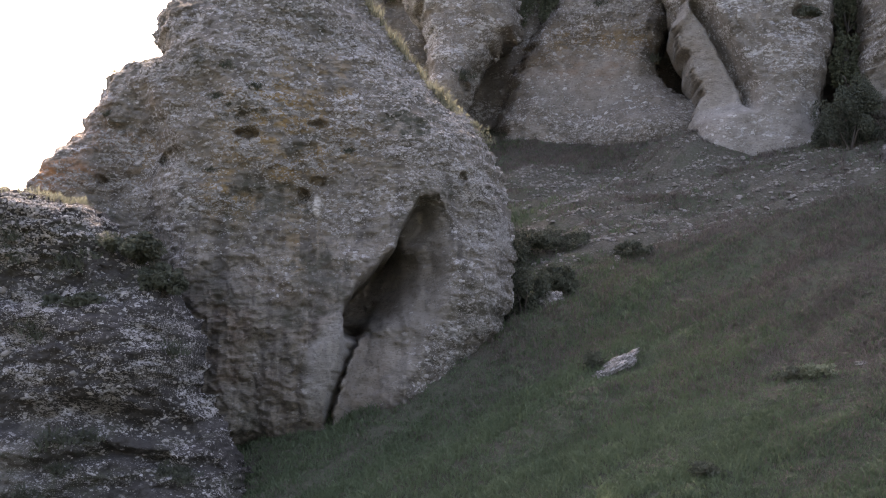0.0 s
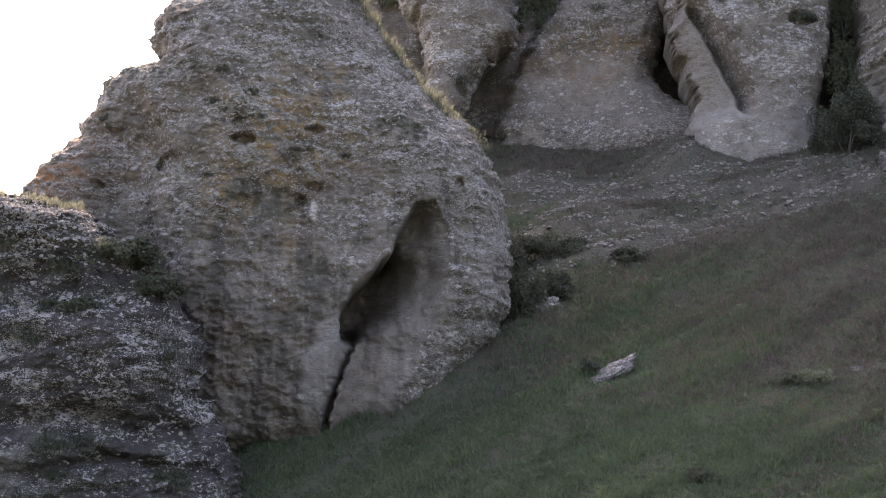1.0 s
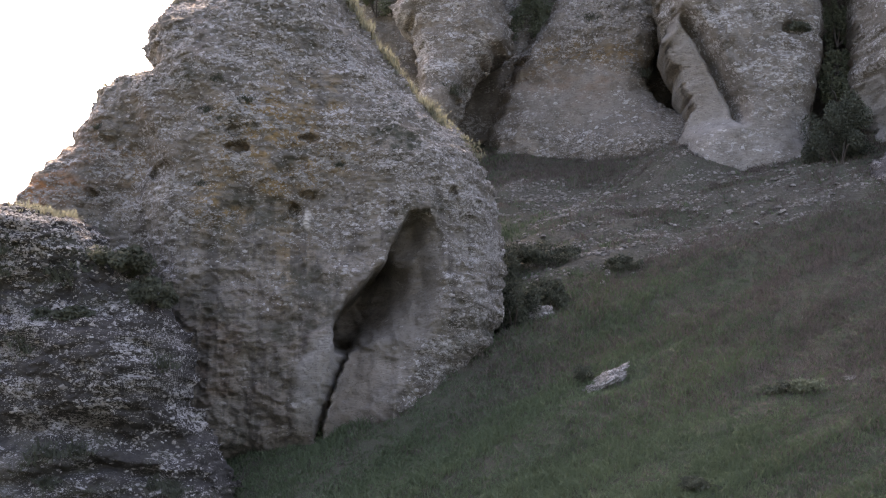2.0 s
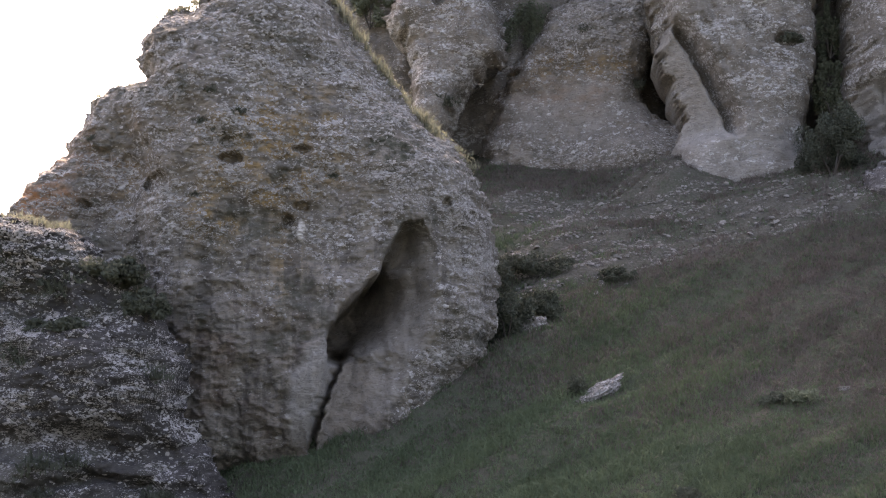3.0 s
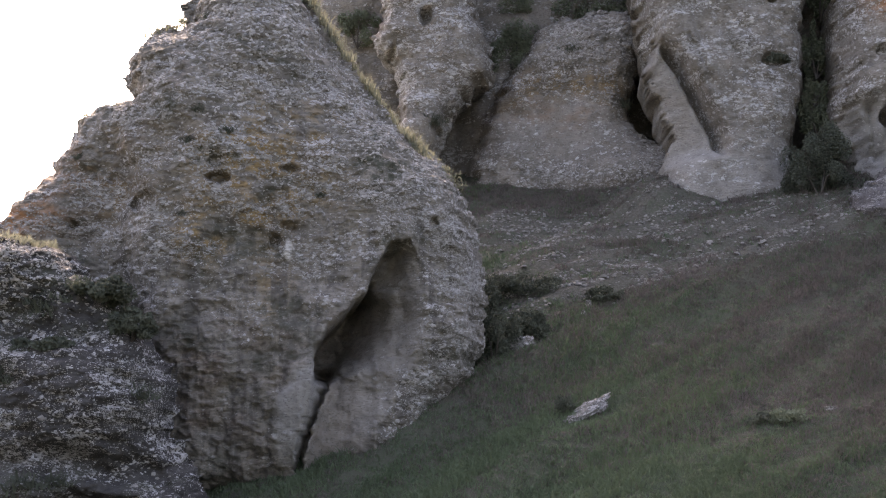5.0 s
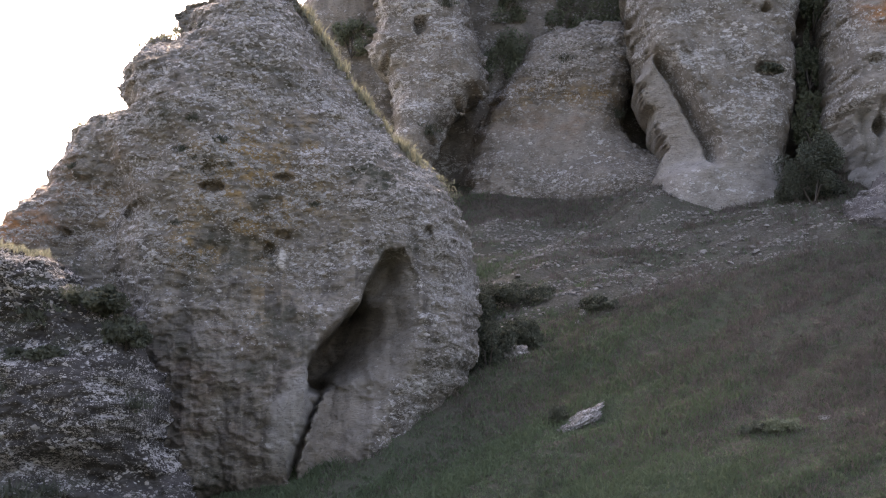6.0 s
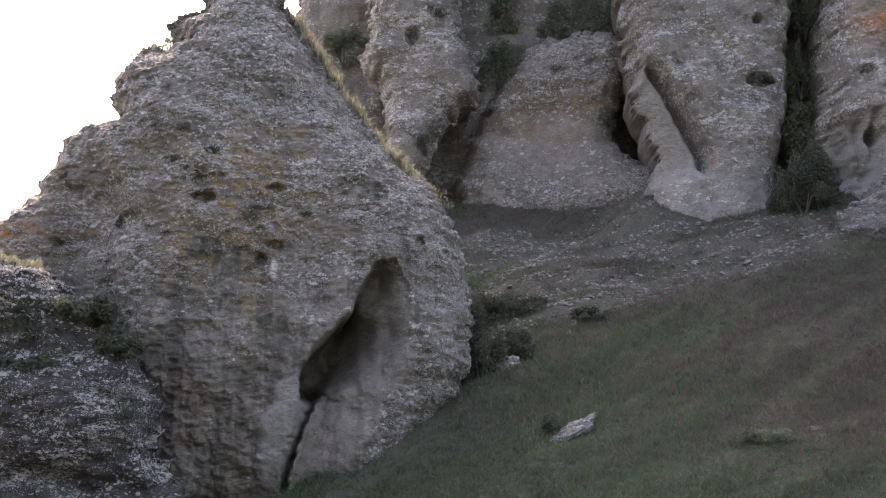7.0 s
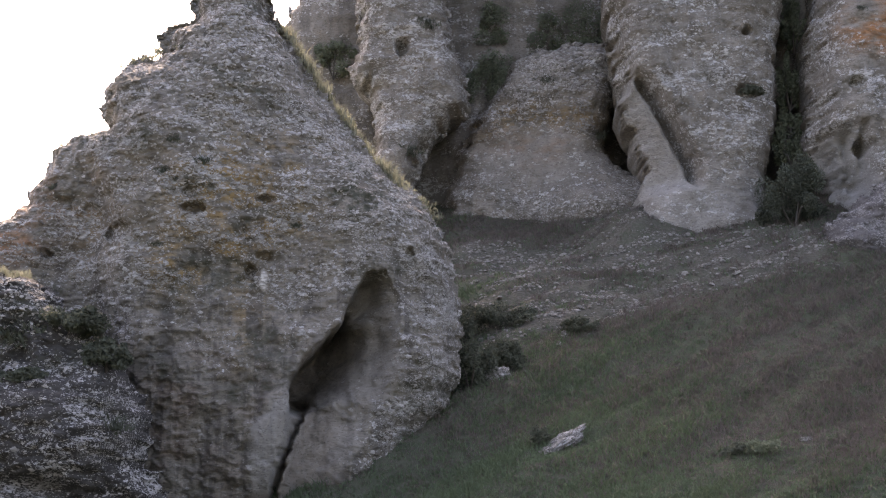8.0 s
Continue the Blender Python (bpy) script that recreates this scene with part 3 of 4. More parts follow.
# ---- the cliff behind ----
PILLAR_A = [(-1.28, 37.0), (-1.33, 21.0), (-1.11, 19.78), (-1.57, 19.22), (-1.48, 18.55), (-0.89, 18.23), (-0.56, 16.8), (-1.06, 13.56), (0.61, 11.87), (0.86, 14.17), (0.98, 14.97), (1.28, 15.73), (1.77, 16.49), (2.36, 17.09), (2.94, 17.38), (3.07, 17.82), (2.9, 18.59), (2.56, 19.47), (2.31, 20.37), (2.14, 21.49), (2.32, 23.3), (2.2, 37.2)]
DOME_B = [(1.62, 10.57), (2.21, 15.12), (2.57, 16.41), (3.02, 17.37), (3.51, 18.15), (4.14, 19.26), (4.75, 20.2), (5.66, 20.53), (7.12, 20.73), (8.15, 20.74), (8.59, 20.28), (8.79, 19.05), (8.81, 18.12), (8.39, 17.32), (8.33, 16.36), (8.91, 15.61), (10.12, 15.17), (10.65, 10.59)]
PILLAR_C = [(8.4, 36.5), (7.76, 21.02), (7.89, 19.51), (8.01, 18.45), (8.21, 17.39), (8.27, 16.45), (8.7, 15.72), (8.96, 14.89), (8.95, 14.2), (8.72, 13.6), (8.25, 12.4), (7.9, 9.4), (13.68, 9.41), (13.38, 12.65), (13.21, 14.09), (13.56, 15.13), (13.88, 16.8), (13.85, 18.93), (14.23, 21.08), (14.8, 36.4)]
PILLAR_E = [(16.0, 36.0), (15.0, 20.44), (14.52, 18.76), (14.56, 16.3), (14.36, 15.28), (14.7, 14.28), (15.18, 13.48), (15.06, 12.78), (14.72, 12.28), (14.38, 9.15), (23.34, 9.17), (25.2, 36.0)]
BACK_WALL = [(-4.4, 38.0), (-3.86, 23.69), (-4.4, 22.51), (-4.64, 18.85), (-4.72, 10.48), (28.8, 10.57), (31.0, 38.5)]


def pillar_a_masks(u, v, d):
    n = fbm(u * 0.6, v * 0.9, 81.0, 4)
    return {"fleck": 0.9 + 0.3 * ramp(n, -0.4, 0.3), "moss": 0.25 * ramp(n, 0.15, 0.6), "bare": 0.7 * (1 - ramp(v, 14.29, 15.98)) + 0.8 * bump(u, v, -1.28, 18.53, 0.35, 0.5), "ochre": 0.4 * bump(u, v, 0.89, 19.09, 0.6, 0.5)}


def pillar_a_shape(u, v, d):
    return -0.7 * pit(u, v, 0.41, 19.58, 0.233, 0.341) - 0.5 * pit(u, v, -0.91, 18.21, 0.143, 0.394, -15) - 0.4 * pit(u, v, -1.06, 17.14, 0.179, 0.269)


def dome_masks(u, v, d):
    n = fbm(u * 0.6, v * 0.9, 91.0, 4)
    face = bump(u, v, 5.75, 16.04, 3.544, 1.564)
    brown = 0.8 * bump(u, v, 4.9, 17.2, 2.0, 0.8, -8) + 0.8 * bump(u, v, 7.5, 16.7, 0.6, 0.8) + 0.5 * bump(u, v, 6.3, 17.4, 1.2, 0.5)
    return {"bare": 0.85 * ramp(face + 0.3 * n, 0.35, 0.8), "ochre": brown * ramp(n, -0.8, 0.0), "rust": 0.25 * bump(u, v, 5.6, 16.4, 2.4, 0.7) * ramp(n, -0.4, 0.4), "fleck": 0.75 * (1 - 0.85 * face), "moss": 0.5 * ramp(n, 0.1, 0.5) * (1 - face)}


def dome_shape(u, v, d):
    w = v + 0.55 * fbm(u * 0.45, v * 0.45, 95.0, 4)
    side = 0.3 * np.maximum(u - 4.6, 0) + 1.2 * bump(u, v, 8.39, 13.78, 2.4, 0.9)
    brow = 17.59
    return side - 0.45 * (1 - ramp(w, brow - 1.6, brow + 0.5)) * ramp(w, brow - 4.0, brow - 1.0)


WEDGE = [(8.4, 17.78), (9.18, 16.75), (9.83, 15.46), (10.36, 14.4), (10.49, 13.41)]


def pillar_c_shape(u, v, d):
    dist, along, side = polyline(u, v, WEDGE)
    run = ramp(along, 0.0, 0.12) * (1 - ramp(along, 0.82, 1.0))
    reach = np.where(side > 0, dist, -dist)
    # the wedge lies back under the broad face, with an undercut groove along the step
    panel = run * (1 - ramp(reach, -0.05, 0.22)) * ramp(along, 0.0, 0.2)
    out = 0.0 * u
    out = out - 1.15 * run * np.exp(-(np.abs(reach - 0.14) / 0.19) ** 3)
    # thin ribs running beside the groove
    for shift, cut in ((0.75, 0.14), (1.25, 0.12), (1.9, 0.09)):
        out = out - cut * run * np.exp(-((reach - shift - 0.25 * fbm(u * 0.8, v * 0.8, 105.0, 3)) / 0.13) ** 2) * ramp(fbm(u * 1.1, v * 0.6, 107.0, 3), -0.4, 0.3)
    out = out - 0.7 * pit(u, v, 12.43, 16.98, 0.439, 0.201) - 0.5 * pit(u, v, 12.35, 19.12, 0.165, 0.128)
    return out, 0.0, panel, np.maximum(1.35 + 0.62 * reach, 0.1)


def pillar_c_masks(u, v, d):
    n = fbm(u * 0.6, v * 0.9, 101.0, 4)
    dist, along, side = polyline(u, v, WEDGE)
    foot = (1 - ramp(v + 0.5 * n, 12.92, 14.70)) * ramp(u + 0.4 * n, 8.5, 9.6)
    wedge = np.where(side < 0, 1.0, 0.0) * ramp(along, 0.0, 0.10)
    bare = np.clip(0.9 * wedge + foot, 0, 1)
    return {"bare": bare * ramp(n, -1.0, 0.0), "polish": 0.35 * wedge * (1 - foot) * ramp(n, -0.6, 0.2), "fleck": (0.85 * (1 - bare) + 0.4 * foot) * (0.6 + 0.4 * ramp(n, -0.4, 0.3)), "moss": 0.4 * ramp(n, 0.2, 0.6) * (1 - bare), "ochre": 0.8 * bump(u, v, 9.55, 13.7, 0.55, 0.7) * ramp(n, -0.5, 0.3)}


def pillar_e_shape(u, v, d):
    arch, along, _ = polyline(u, v, ARCH_E)
    groove, way, _ = polyline(u, v, GROOVE_E)
    lie = ramp(inside_distance(u, v, FLANGE_E), -0.25, 0.3)
    out = -0.45 * lie - 0.45 * np.exp(-(groove / 0.14) ** 2) * ramp(way, 0.0, 0.2) - 0.35 * np.exp(-(arch / 0.13) ** 2)
    return out - 0.8 * pit(u, v, 15.75, 14.61, 0.20, 0.26) - 0.4 * pit(u, v, 15.60, 16.73, 0.215, 0.161)



ARCH_E = [(15.76, 15.27), (15.78, 14.61), (15.84, 13.58), (15.32, 12.74)]
GROOVE_E = [(15.2, 15.19), (15.45, 14.16), (15.64, 13.32)]
FLANGE_E = [(14.0, 14.15), (14.63, 12.99), (14.04, 11.83), (15.2, 12.22), (16.1, 13.0), (16.08, 14.45), (15.46, 15.33), (14.68, 15.03)]


def pillar_e_masks(u, v, d):
    n = fbm(u * 0.6, v * 0.9, 111.0, 4)
    lie = ramp(inside_distance(u, v, FLANGE_E), -0.2, 0.3)
    rust = 1.0 * pit(u, v, 16.72, 18.92, 1.523, 1.111, 20, 0.4) * ramp(n, -0.9, -0.1)
    return {"rust": rust, "bare": lie, "polish": 0.8 * lie, "fleck": 0.85 * (1 - 0.9 * rust) * ramp(n, -0.7, 0.2) * (1 - 0.9 * lie), "moss": 0.35 * ramp(n, 0.1, 0.5) * (1 - lie)}


def wall_shape(u, v, d):
    return 6.0 * bump(u, v, 15.55, 18.0, 2.2, 40.0) + 1.0 * bump(u, v, 3.78, 20.0, 2.0, 40.0)


def wall_masks(u, v, d):
    n = fbm(u * 0.5, v * 0.7, 121.0, 4)
    return {"fleck": 0.8 * ramp(n, -0.5, 0.3), "moss": 0.2 * ramp(n, -0.2, 0.4)}


cliffs, cliff_faces = [], []
for label, outline, depth, front, back, edge, shape, masks, seed in (
    ("grey conglomerate cliff pillar with an overhanging lip", PILLAR_A, 56.0, 1.5, 4.0, 1.3, pillar_a_shape, pillar_a_masks, 4.0),
    ("rounded cliff bulge with a pale undercut face", DOME_B, 58.5, 2.0, 4.0, 2.0, dome_shape, dome_masks, 5.0),
    ("broad cliff pillar with a pale smooth wedge at its foot", PILLAR_C, 53.3, 2.2, 5.0, 1.5, pillar_c_shape, pillar_c_masks, 6.0),
    ("speckled cliff pillar with an orange stain and a small arch", PILLAR_E, 51.5, 2.4, 6.0, 1.6, pillar_e_shape, pillar_e_masks, 7.0),
    ("shaded mossy cliff wall behind the pillars", BACK_WALL, 61.0, 1.5, 6.0, 2.4, wall_shape, wall_masks, 8.0),
):
    cliff = thing("cliff_pillar" if seed < 8 else "cliff_wall", label, "cliff", "pillars of the cliff" if seed < 8 else "")
    me, face = rock_body(outline, depth, front, back, 0.06 if seed < 8 else 0.11, edge, ROCK_FAR, shape, masks, ragged=0.18, relief=0.8, seed=seed)
    part("body", me, cliff)
    cliffs.append(cliff)
    cliff_faces.append(face)

BOULDER_F = [(13.67, 11.09), (13.94, 11.52), (14.51, 11.89), (15.24, 12.58), (16.2, 13.34), (17.33, 13.72), (19.55, 13.64), (19.93, 8.65), (14.49, 8.64), (13.76, 10.36)]
GRAVEL = rock_material("purple_grey_gravel", (0.135, 0.128, 0.125), (0.062, 0.059, 0.058), (0.30, 0.29, 0.288), 0.6)
mound = thing("rock_mound", "rounded grey-purple gravelly rock at the foot of the cliff", "rock")
me, mound_face = rock_body(BOULDER_F, 48.0, 1.4, 3.0, 0.05, 1.8, GRAVEL, None, lambda u, v, d: {"fleck": 0.9 * ramp(fbm(u, v, 131.0, 3), -0.8, 0.0), "moss": 0.5 * ramp(fbm(u, v, 133.0, 3), 0, 0.5), "runs": 0.5 + 0 * u}, seed=9.0)
part("body", me, mound)


# ---- stones set in the rock faces ----
FLAKE = stone_material("pale_lichened_stone", (0.13, 0.12, 0.105), (0.37, 0.355, 0.335))


def crust(owner, face, n, small, large, seed, weight=None, singles=0, flat=0.3):
    """Pale stones standing proud of a rock face: the larger ones singly, the rest as one part."""
    r = np.random.default_rng(seed)
    w = face["fleck"] ** 2 * ramp(face["depth"], 0.05, 0.3) if weight is None else weight
    w = w * (0.08 + ramp(fbm(face["at"][:, 0] * 0.9, face["at"][:, 2] * 1.3, seed * 1.7, 4), -0.15, 0.45))
    i = pick(face, w, n, seed)
    size = small + (large - small) * r.uniform(0, 1, n) ** 2.5
    at = face["at"][i] + face["normal"][i] * 0.01
    nm = face["normal"][i] + r.normal(0, 0.18, (n, 3))
    nm /= np.linalg.norm(nm, axis=1)[:, None]
    tagged(part("stone_crust", scatter("stone_crust", at, nm, size, FLAKE, flat, seed), owner), kind="stuff")
    if singles:
        shapes = []
        for _ in range(8):
            v, f = lump(r, 7)
            shapes.append(mesh_from("embedded_stone", v * np.array([1.25, 0.7, 0.45]), f, FLAKE))
        j = pick(face, w, singles, seed + 1)
        for k in range(singles):
            nrm = Vector(face["normal"][j[k]])
            a = Vector((0, 0, 1)).cross(nrm).normalized()
            b = nrm.cross(a)
            turn = Matrix((a, b, nrm)).transposed().to_4x4() @ pose(0, 0, 0, r.uniform(-9, 9), r.uniform(-9, 9), r.uniform(-25, 25))
            ob = part("embedded_stone", shapes[k % 8], owner)
            s = large * r.uniform(0.7, 1.25)
            ob.matrix_basis = Matrix.Translation(Vector(face["at"][j[k]])) @ turn @ Matrix.Diagonal((s, s, s, 1))


# ---- plants ----
def ground_normals(x, y):
    e = 0.2
    n = np.stack([-(ground_z(x + e, y) - ground_z(x - e, y)) / (2 * e), -(ground_z(x, y + e) - ground_z(x, y - e)) / (2 * e), np.ones_like(x)], -1)
    return n / np.linalg.norm(n, axis=1)[:, None]


def on_ground(x, y, sink=0.03):
    return (x, y, float(ground_z(x, y)) - sink)


def meadow():
    r = np.random.default_rng(11)
    n = 125000
    y = 27.0 + 30.5 * r.uniform(0, 1, n) ** 1.25
    x = y * r.uniform(-0.17, 0.335, n)
    p, q = 0.80 * x + 0.60 * y, 0.80 * y - 0.60 * x
    red = ramp(0.7 * fbm(p * 0.07 + 3, q * 0.34, 5.0, 3) + 0.09 * (x - 4.0) + 0.045 * (y - 38), -0.25, 0.75)
    keep = r.uniform(0, 1, n) > 0.93 * scree_mask(x, y)
    thick = ramp(fbm(p * 0.2, q * 1.1, 6.0, 3), -0.6, 0.5)
    keep &= r.uniform(0, 1, n) < 0.85 + 0.15 * thick
    is_red = r.uniform(0, 1, n) < red * 0.85
    h = (0.065 + 0.07 * thick) * r.uniform(0.7, 1.3, n)
    for sel, name, mat, label in ((keep & ~is_red, "green_grass", GRASS, "dull green grass on the shaded slope"), (keep & is_red, "seed_grass", DRY_GRASS, "reddish brown seeding grass on the shaded slope")):
        at = np.stack([x[sel], y[sel], ground_z(x[sel], y[sel]) - 0.02], -1)
        me = blades(name, at, ground_normals(x[sel], y[sel]), h[sel], mat, 12, 5, 0.011, 0.75)
        tagged(new(name, me), label, "grass", kind="stuff")


def ridge_grass(name, label, line, depth, n, spread, height, mat, seed, drop=0.0):
    """Grass along a line of (x, z) at a distance."""
    r = np.random.default_rng(seed)
    line = np.array(line)
    k = r.uniform(0, len(line) - 1, n * 3)
    k = k[fbm(k * 1.6, k * 0 + seed, 3.0, 4) + r.normal(0, 0.25, n * 3) > 0.0]
    n = len(k)
    i = np.minimum(k.astype(int), len(line) - 2)
    f = (k - i)[:, None]
    p = line[i] * (1 - f) + line[i + 1] * f
    at = np.stack([p[:, 0] + r.normal(0, spread, n), depth + r.normal(0, 0.35, n), p[:, 1] + r.normal(0, spread * 0.5, n) - drop], -1)
    nm = np.tile(np.array([[0.1, -0.1, 0.98]]), (n, 1))
    me = blades(name, at, nm, height * r.uniform(0.6, 1.3, n), mat, seed, 6, 0.012, 0.5)
    return tagged(new(name, me), label, "grass", kind="stuff")


meadow()
ridge_grass("straw_grass", "sunlit straw-coloured grass along the tower's ridge", [(-2.97, 15.29), (-2.66, 14.87), (-2.15, 14.07), (-1.56, 13.17), (-0.91, 12.27), (-0.35, 11.57), (0.21, 11.05)], 40.6, 620, 0.085, 0.19, STRAW, 21, 0.05)
ridge_grass("ridge_grass", "dull grass on the lower ridge of the tower", [(-0.02, 11.06), (0.44, 10.75), (0.81, 10.49), (1.19, 9.99)], 40.0, 60, 0.12, 0.08, STRAW, 22)
ridge_grass("crest_grass", "pale dry grass on the crest of the shoulder", [(-8.88, 11.74), (-8.61, 11.94), (-8.08, 12.08), (-7.55, 12.18)], 40.3, 190, 0.08, 0.07, STRAW, 23)
ridge_grass("notch_grass", "short dry grass on a ledge of the tower", [(-7.28, 14.02), (-6.83, 14.29), (-6.38, 14.39), (-6.12, 14.59)], 40.2, 120, 0.10, 0.07, STRAW, 24)
ridge_grass("ledge_grass", "pale green grass on top of the dark outcrop", [(-11.28, 7.94), (-10.48, 8.0), (-9.81, 7.94), (-9.14, 7.83), (-8.53, 7.7)], 36.3, 200, 0.10, 0.10, STRAW, 25)

# shrubs on the slope and in the clefts
for label, spot, rx, ry, h, leaves, mat, seed in (
    ("low dark shrub on the stony slope", (3.17, 44.92), 1.169, 0.8, 0.860, 6000, LEAF, 31),
    ("small dark shrub on the stony slope", (5.43, 43.50), 0.593, 0.5, 0.461, 2600, LEAF, 32),
    ("dark shrub against the foot of the tower", (2.12, 40.87), 0.707, 0.6, 1.613, 6500, LEAF, 33),
    ("dark shrub beside a half-buried stone", (3.09, 41.74), 0.629, 0.5, 0.865, 3600, LEAF, 34),
    ("dark shrub behind the edge of the tower", (2.15, 44.45), 0.774, 0.6, 1.031, 4500, LEAF, 39),
    ("low dark weed beside the pale stone", (3.59, 36.94), 0.314, 0.3, 0.456, 900, LEAF, 40),
    ("dark leafy shrub filling the cleft of the cliff", (13.39, 49.74), 1.264, 0.9, 2.546, 15000, LEAF, 35),
    ("small green weed among the grass", (8.52, 35.04), 0.497, 0.4, 0.373, 1200, LEAF_LIGHT, 36),
    ("small dull weed among the grass", (7.85, 35.19), 0.323, 0.3, 0.323, 800, LEAF, 37),
    ("low dark weed in the grass", (5.35, 31.38), 0.439, 0.4, 0.373, 1400, LEAF, 38),
):
    bush(label, on_ground(*spot), float(rx), ry, float(h), leaves, mat, 0.04, seed)
for label, spot, rx, ry, h, leaves, mat, seed in (
    ("green shrub on top of the cliff bulge", (7.20, 59.20, 20.58), 2.050, 1.0, 2.589, 9000, LEAF_LIGHT, 41),
    ("dull shrub in the gap between pillars", (3.91, 58.40, 18.52), 1.338, 0.9, 2.374, 7000, LEAF_LIGHT, 42),
    ("straggling shrub high in the gap between pillars", (4.22, 58.80, 20.97), 1.295, 0.9, 1.942, 6000, LEAF_LIGHT, 48),
    ("dark shrub high on the cliff wall", (-2.30, 59.40, 19.93), 0.988, 0.8, 1.646, 4500, LEAF_LIGHT, 43),
    ("narrow dark shrub rooted in the cleft", (14.14, 52.60, 14.75), 0.647, 0.5, 2.092, 4500, LEAF_LIGHT, 49),
    ("narrow dark shrub high in the cleft", (14.35, 53.20, 16.99), 0.543, 0.5, 2.132, 4000, LEAF_LIGHT, 50),
    ("thin dark shrub at the top of the cleft", (14.70, 53.60, 19.25), 0.582, 0.5, 2.132, 4000, LEAF_LIGHT, 51),
    ("low dark shrub on the mossy ledge of the outcrop", (-7.35, 35.00, 6.25), 0.960, 0.6, 0.742, 5000, LEAF, 44),
    ("dark straggling shrub below the ledge of the outcrop", (-6.41, 34.90, 5.48), 0.640, 0.5, 0.704, 3500, LEAF, 46),
    ("dark low shrub between the beds of the outcrop", (-8.19, 34.60, 5.13), 0.896, 0.4, 0.358, 2500, LEAF, 47),
    ("small dark shrub in a pocket of the cliff", (12.21, 49.90, 16.46), 0.439, 0.3, 0.366, 900, LEAF, 45),
):
    bush(label, spot, float(rx), ry, float(h), leaves, mat, 0.05, seed)


# ---- loose stones ----
def stone(label, spot, sx, sy, sz, turn, seed, name="stone", group="", tilt=0.0):
    """A worn, faceted boulder half sunk in the ground."""
    bm = bmesh.new()
    bmesh.ops.create_icosphere(bm, subdivisions=4, radius=1.0)
    for v in bm.verts:
        p = v.co * 1.3 + Vector((seed * 3.1, seed, 0))
        v.co *= 1 + 0.30 * noise.noise(p) + 0.28 * noise.noise(p * 2.7) + 0.20 * noise.noise(p * 6)
        v.co.z = max(v.co.z, -0.5)
        v.co = Vector((v.co.x * sx, v.co.y * sy, v.co.z * sz))
    me = bpy.data.meshes.new(name)
    bm.to_mesh(me)
    bm.free()
    me.attributes.new("fleck", "FLOAT", "POINT").data.foreach_set("value", np.ones(len(me.vertices), np.float32))
    me.materials.append(PALE_STONE)
    ob = new(name, me)
    ob.matrix_basis = Matrix.Translation(on_ground(*spot, -0.12 * sz)) @ pose(0, 0, 0, 0, tilt, turn)
    return tagged(ob, label, "stone", group)


PALE_STONE = rock_material("pale_field_stone", (0.20, 0.19, 0.175), (0.085, 0.08, 0.072), (0.40, 0.39, 0.375), 0.5)
stone("long pale lichened stone half buried in the grass", (4.06, 36.92), 0.68, 0.28, 0.19, 20, 2, tilt=-31)
stone("broken pale slab at the end of a long stone", (4.42, 37.10), 0.22, 0.2, 0.15, 40, 7, tilt=-25)
stone("small pale slab in front of a long stone", (3.72, 36.62), 0.20, 0.15, 0.10, 10, 8, tilt=-20)
stone("grey stone beside a dark shrub", (2.88, 41.07), 0.36, 0.3, 0.34, 0, 3, tilt=-20)
stone("small upright pale stone on the slope", (4.92, 43.28), 0.09, 0.09, 0.16, 0, 4)
stone("small pale stone on the slope", (4.73, 42.77), 0.08, 0.07, 0.08, 0, 5)
stone("small pale stone in the grass", (9.55, 35.31), 0.16, 0.1, 0.07, 10, 6)


def scree():
    r = np.random.default_rng(17)
    n = 60000
    y = r.uniform(42.5, 57, n)
    x = r.uniform(0.5, 15, n)
    ok = r.uniform(0, 1, n) < scree_mask(x, y) * (0.06 + ramp(fbm(x * 0.28 + 0.3 * y, y * 2.3 - 0.6 * x, 12.0, 4, 0.6), -0.15, 0.5))
    x, y = x[ok], y[ok]
    size = 0.016 + 0.075 * r.uniform(0, 1, len(x)) ** 3.5
    at = np.stack([x, y, ground_z(x, y) + 0.03], -1)
    me = scatter("scree", at, ground_normals(x, y), size, STONE, 0.45, 18, 0.5)
    tagged(new("scree", me), "small grey limestone scree strewn over the slope", "scree", kind="stuff")
    shapes = []
    for _ in range(8):
        v, f = lump(r, 8)
        shapes.append(mesh_from("slope_stone", v * np.array([1.2, 0.9, 0.6]), f, STONE))
    made = 0
    while made < 150:
        x, y = r.uniform(0.5, 15), r.uniform(42.5, 57)
        if r.uniform() < float(scree_mask(np.array(x), np.array(y))):
            s = 0.05 + 0.09 * r.uniform() ** 2
            ob = new("slope_stone", shapes[made % 8])
            ob.matrix_basis = Matrix.Translation(on_ground(x, y, -0.02)) @ pose(0, 0, 0, -20 + r.uniform(-8, 8), r.uniform(-12, 12), r.uniform(0, 360)) @ Matrix.Diagonal((s, s, s, 1))
            tagged(ob, "loose grey limestone block on the slope", "stone", "loose stones on the slope")
            made += 1


scree()

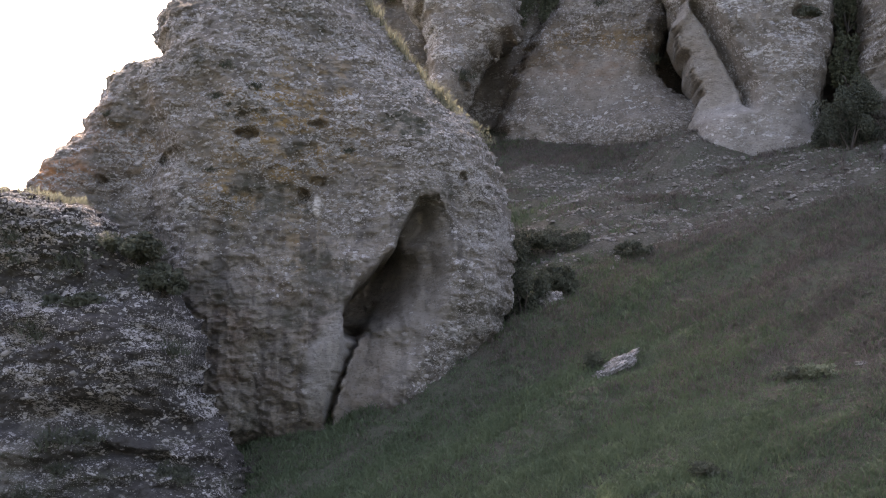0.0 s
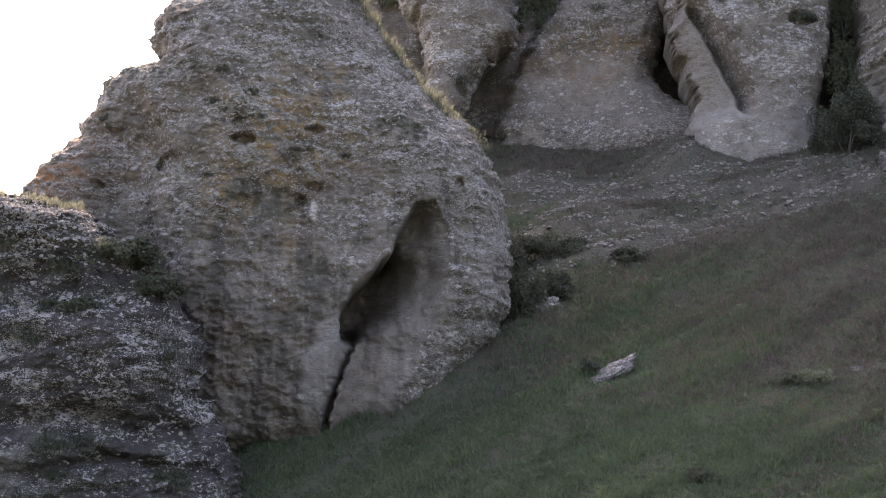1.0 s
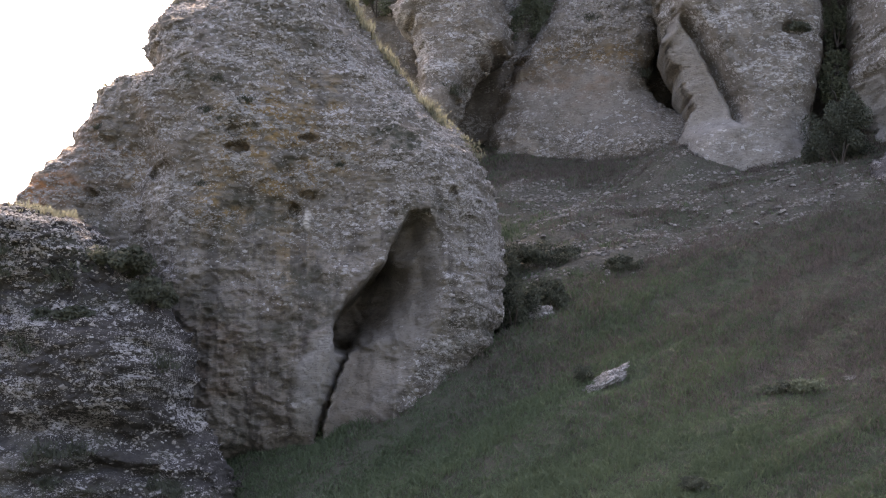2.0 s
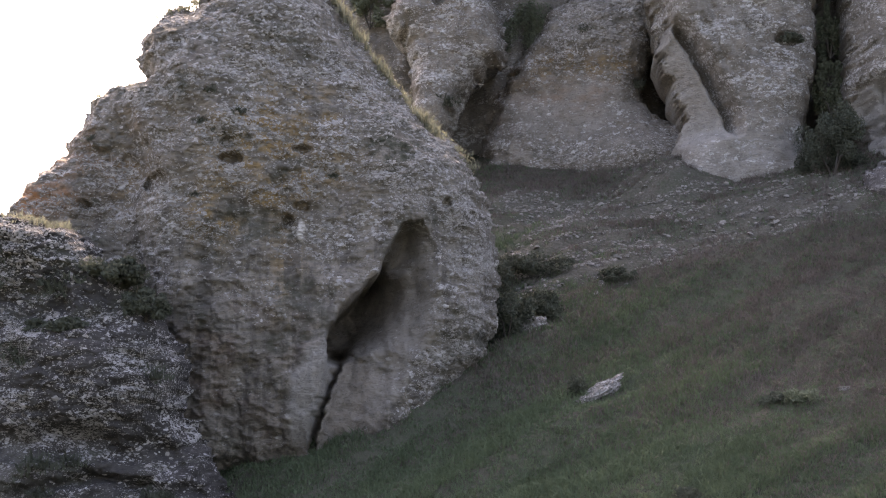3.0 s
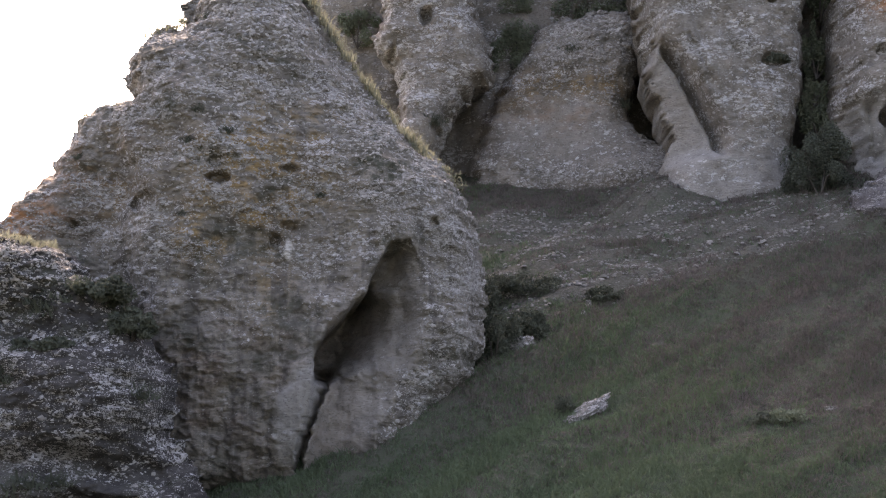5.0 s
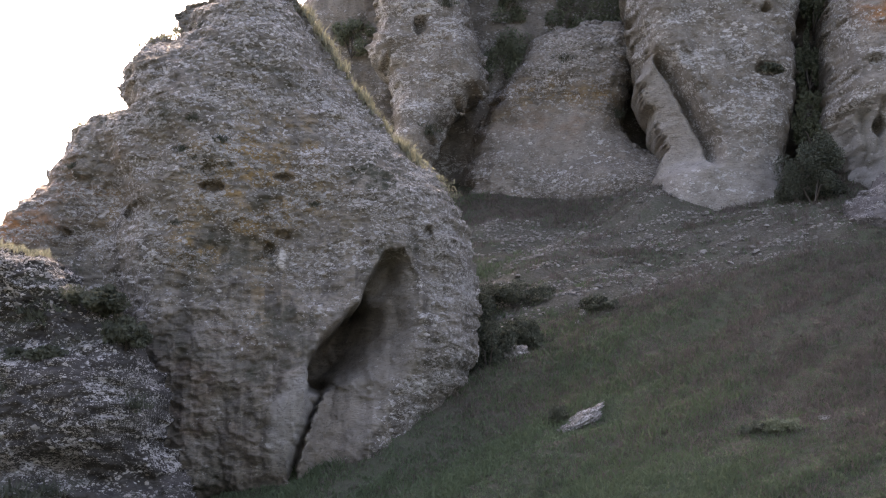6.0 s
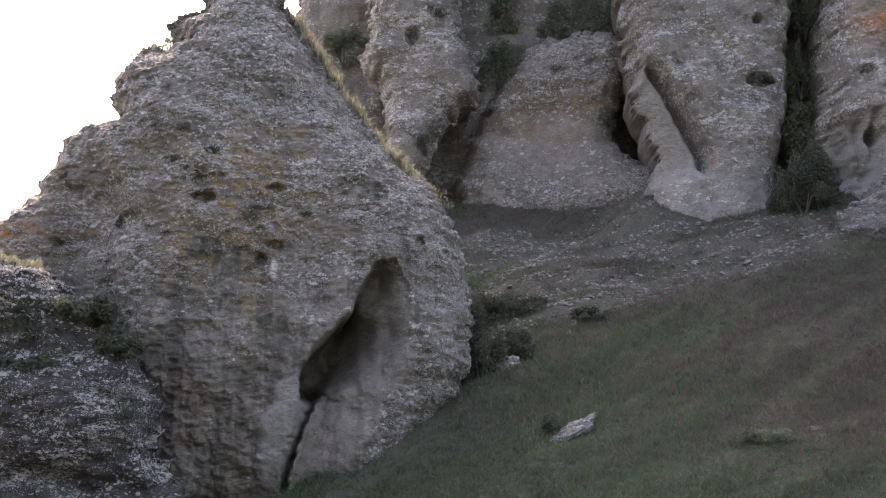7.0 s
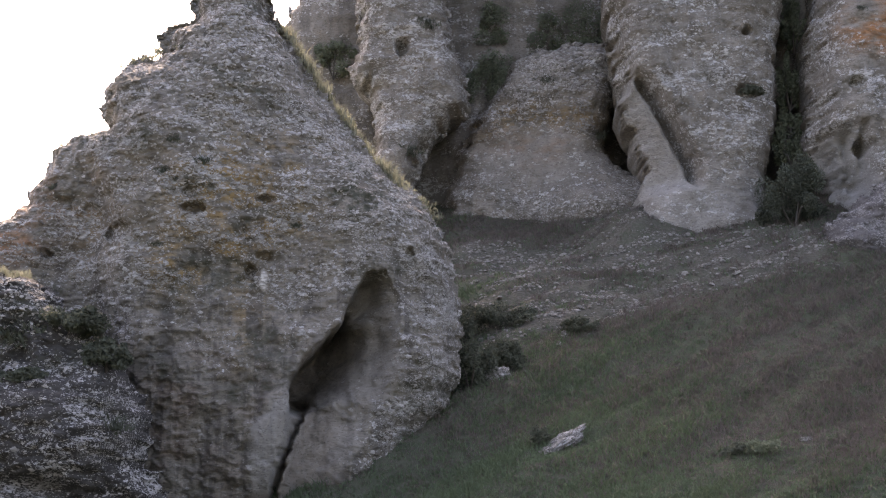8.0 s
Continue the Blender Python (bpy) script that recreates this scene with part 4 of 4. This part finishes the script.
# ---- stones standing out of the rock faces ----
nose = tower_face["fleck"] ** 2 * ramp(tower_face["depth"], 0.05, 0.3) * (0.6 + 1.6 * ramp(tower_face["at"][:, 0], -1.5, 1.0))
crust(tower, tower_face, 16000, 0.018, 0.07, 61, nose, 240)
blocky = ramp(outcrop_face["at"][:, 2], 4.9, 5.6) * (1 - ramp(outcrop_face["at"][:, 0], -8.2, -6.6)) * ramp(outcrop_face["depth"], 0.05, 0.3)
crust(outcrop, outcrop_face, 15000, 0.012, 0.045, 62, None, 0)
crust(outcrop, outcrop_face, 300, 0.04, 0.10, 72, blocky + 0.04, 60, 0.35)
for k, (owner, face) in enumerate(zip(cliffs, cliff_faces)):
    crust(owner, face, 9000 if k < 4 else 2500, 0.025, 0.085, 63 + k)
crust(mound, mound_face, 350, 0.03, 0.08, 70)


# ---- small plants rooted in the rock ----
def tufts(face, n, size, label, seed, weight=None):
    r = np.random.default_rng(seed)
    shapes = []
    for k in range(4):
        at = r.normal(0, 0.16, (26, 3)) * np.array([1, 0.4, 0.6])
        shapes.append(blades("rock_tuft", at, np.tile([[0.0, -0.5, 0.8]], (26, 1)), np.full(26, 0.17), LEAF, seed + k, 7, 0.012, 1.3))
    w = ramp(face["depth"], 0.2, 0.6) if weight is None else weight
    for k, i in enumerate(pick(face, w, n, seed)):
        s = size * r.uniform(0.5, 1.3)
        ob = new("rock_tuft", shapes[k % 4])
        ob.matrix_basis = Matrix.Translation(Vector(face["at"][i])) @ Matrix.Diagonal((s * 1.3, s, s, 1))
        tagged(ob, label, "plant", "tufts rooted in the rock")


tufts(tower_face, 8, 0.45, "dark grass tuft rooted in the rock tower", 81, ramp(tower_face["depth"], 0.2, 0.6) * ramp(tower_face["at"][:, 2], 7.5, 9.5))
tufts(outcrop_face, 40, 1.0, "dark grass tuft on the mossy outcrop", 82, 0.02 + outcrop_face["moss"] ** 2)
for k, face in enumerate(cliff_faces):
    tufts(face, (7, 2, 5, 6, 24)[k], 0.8, "dark grass tuft rooted in the cliff", 83 + k)
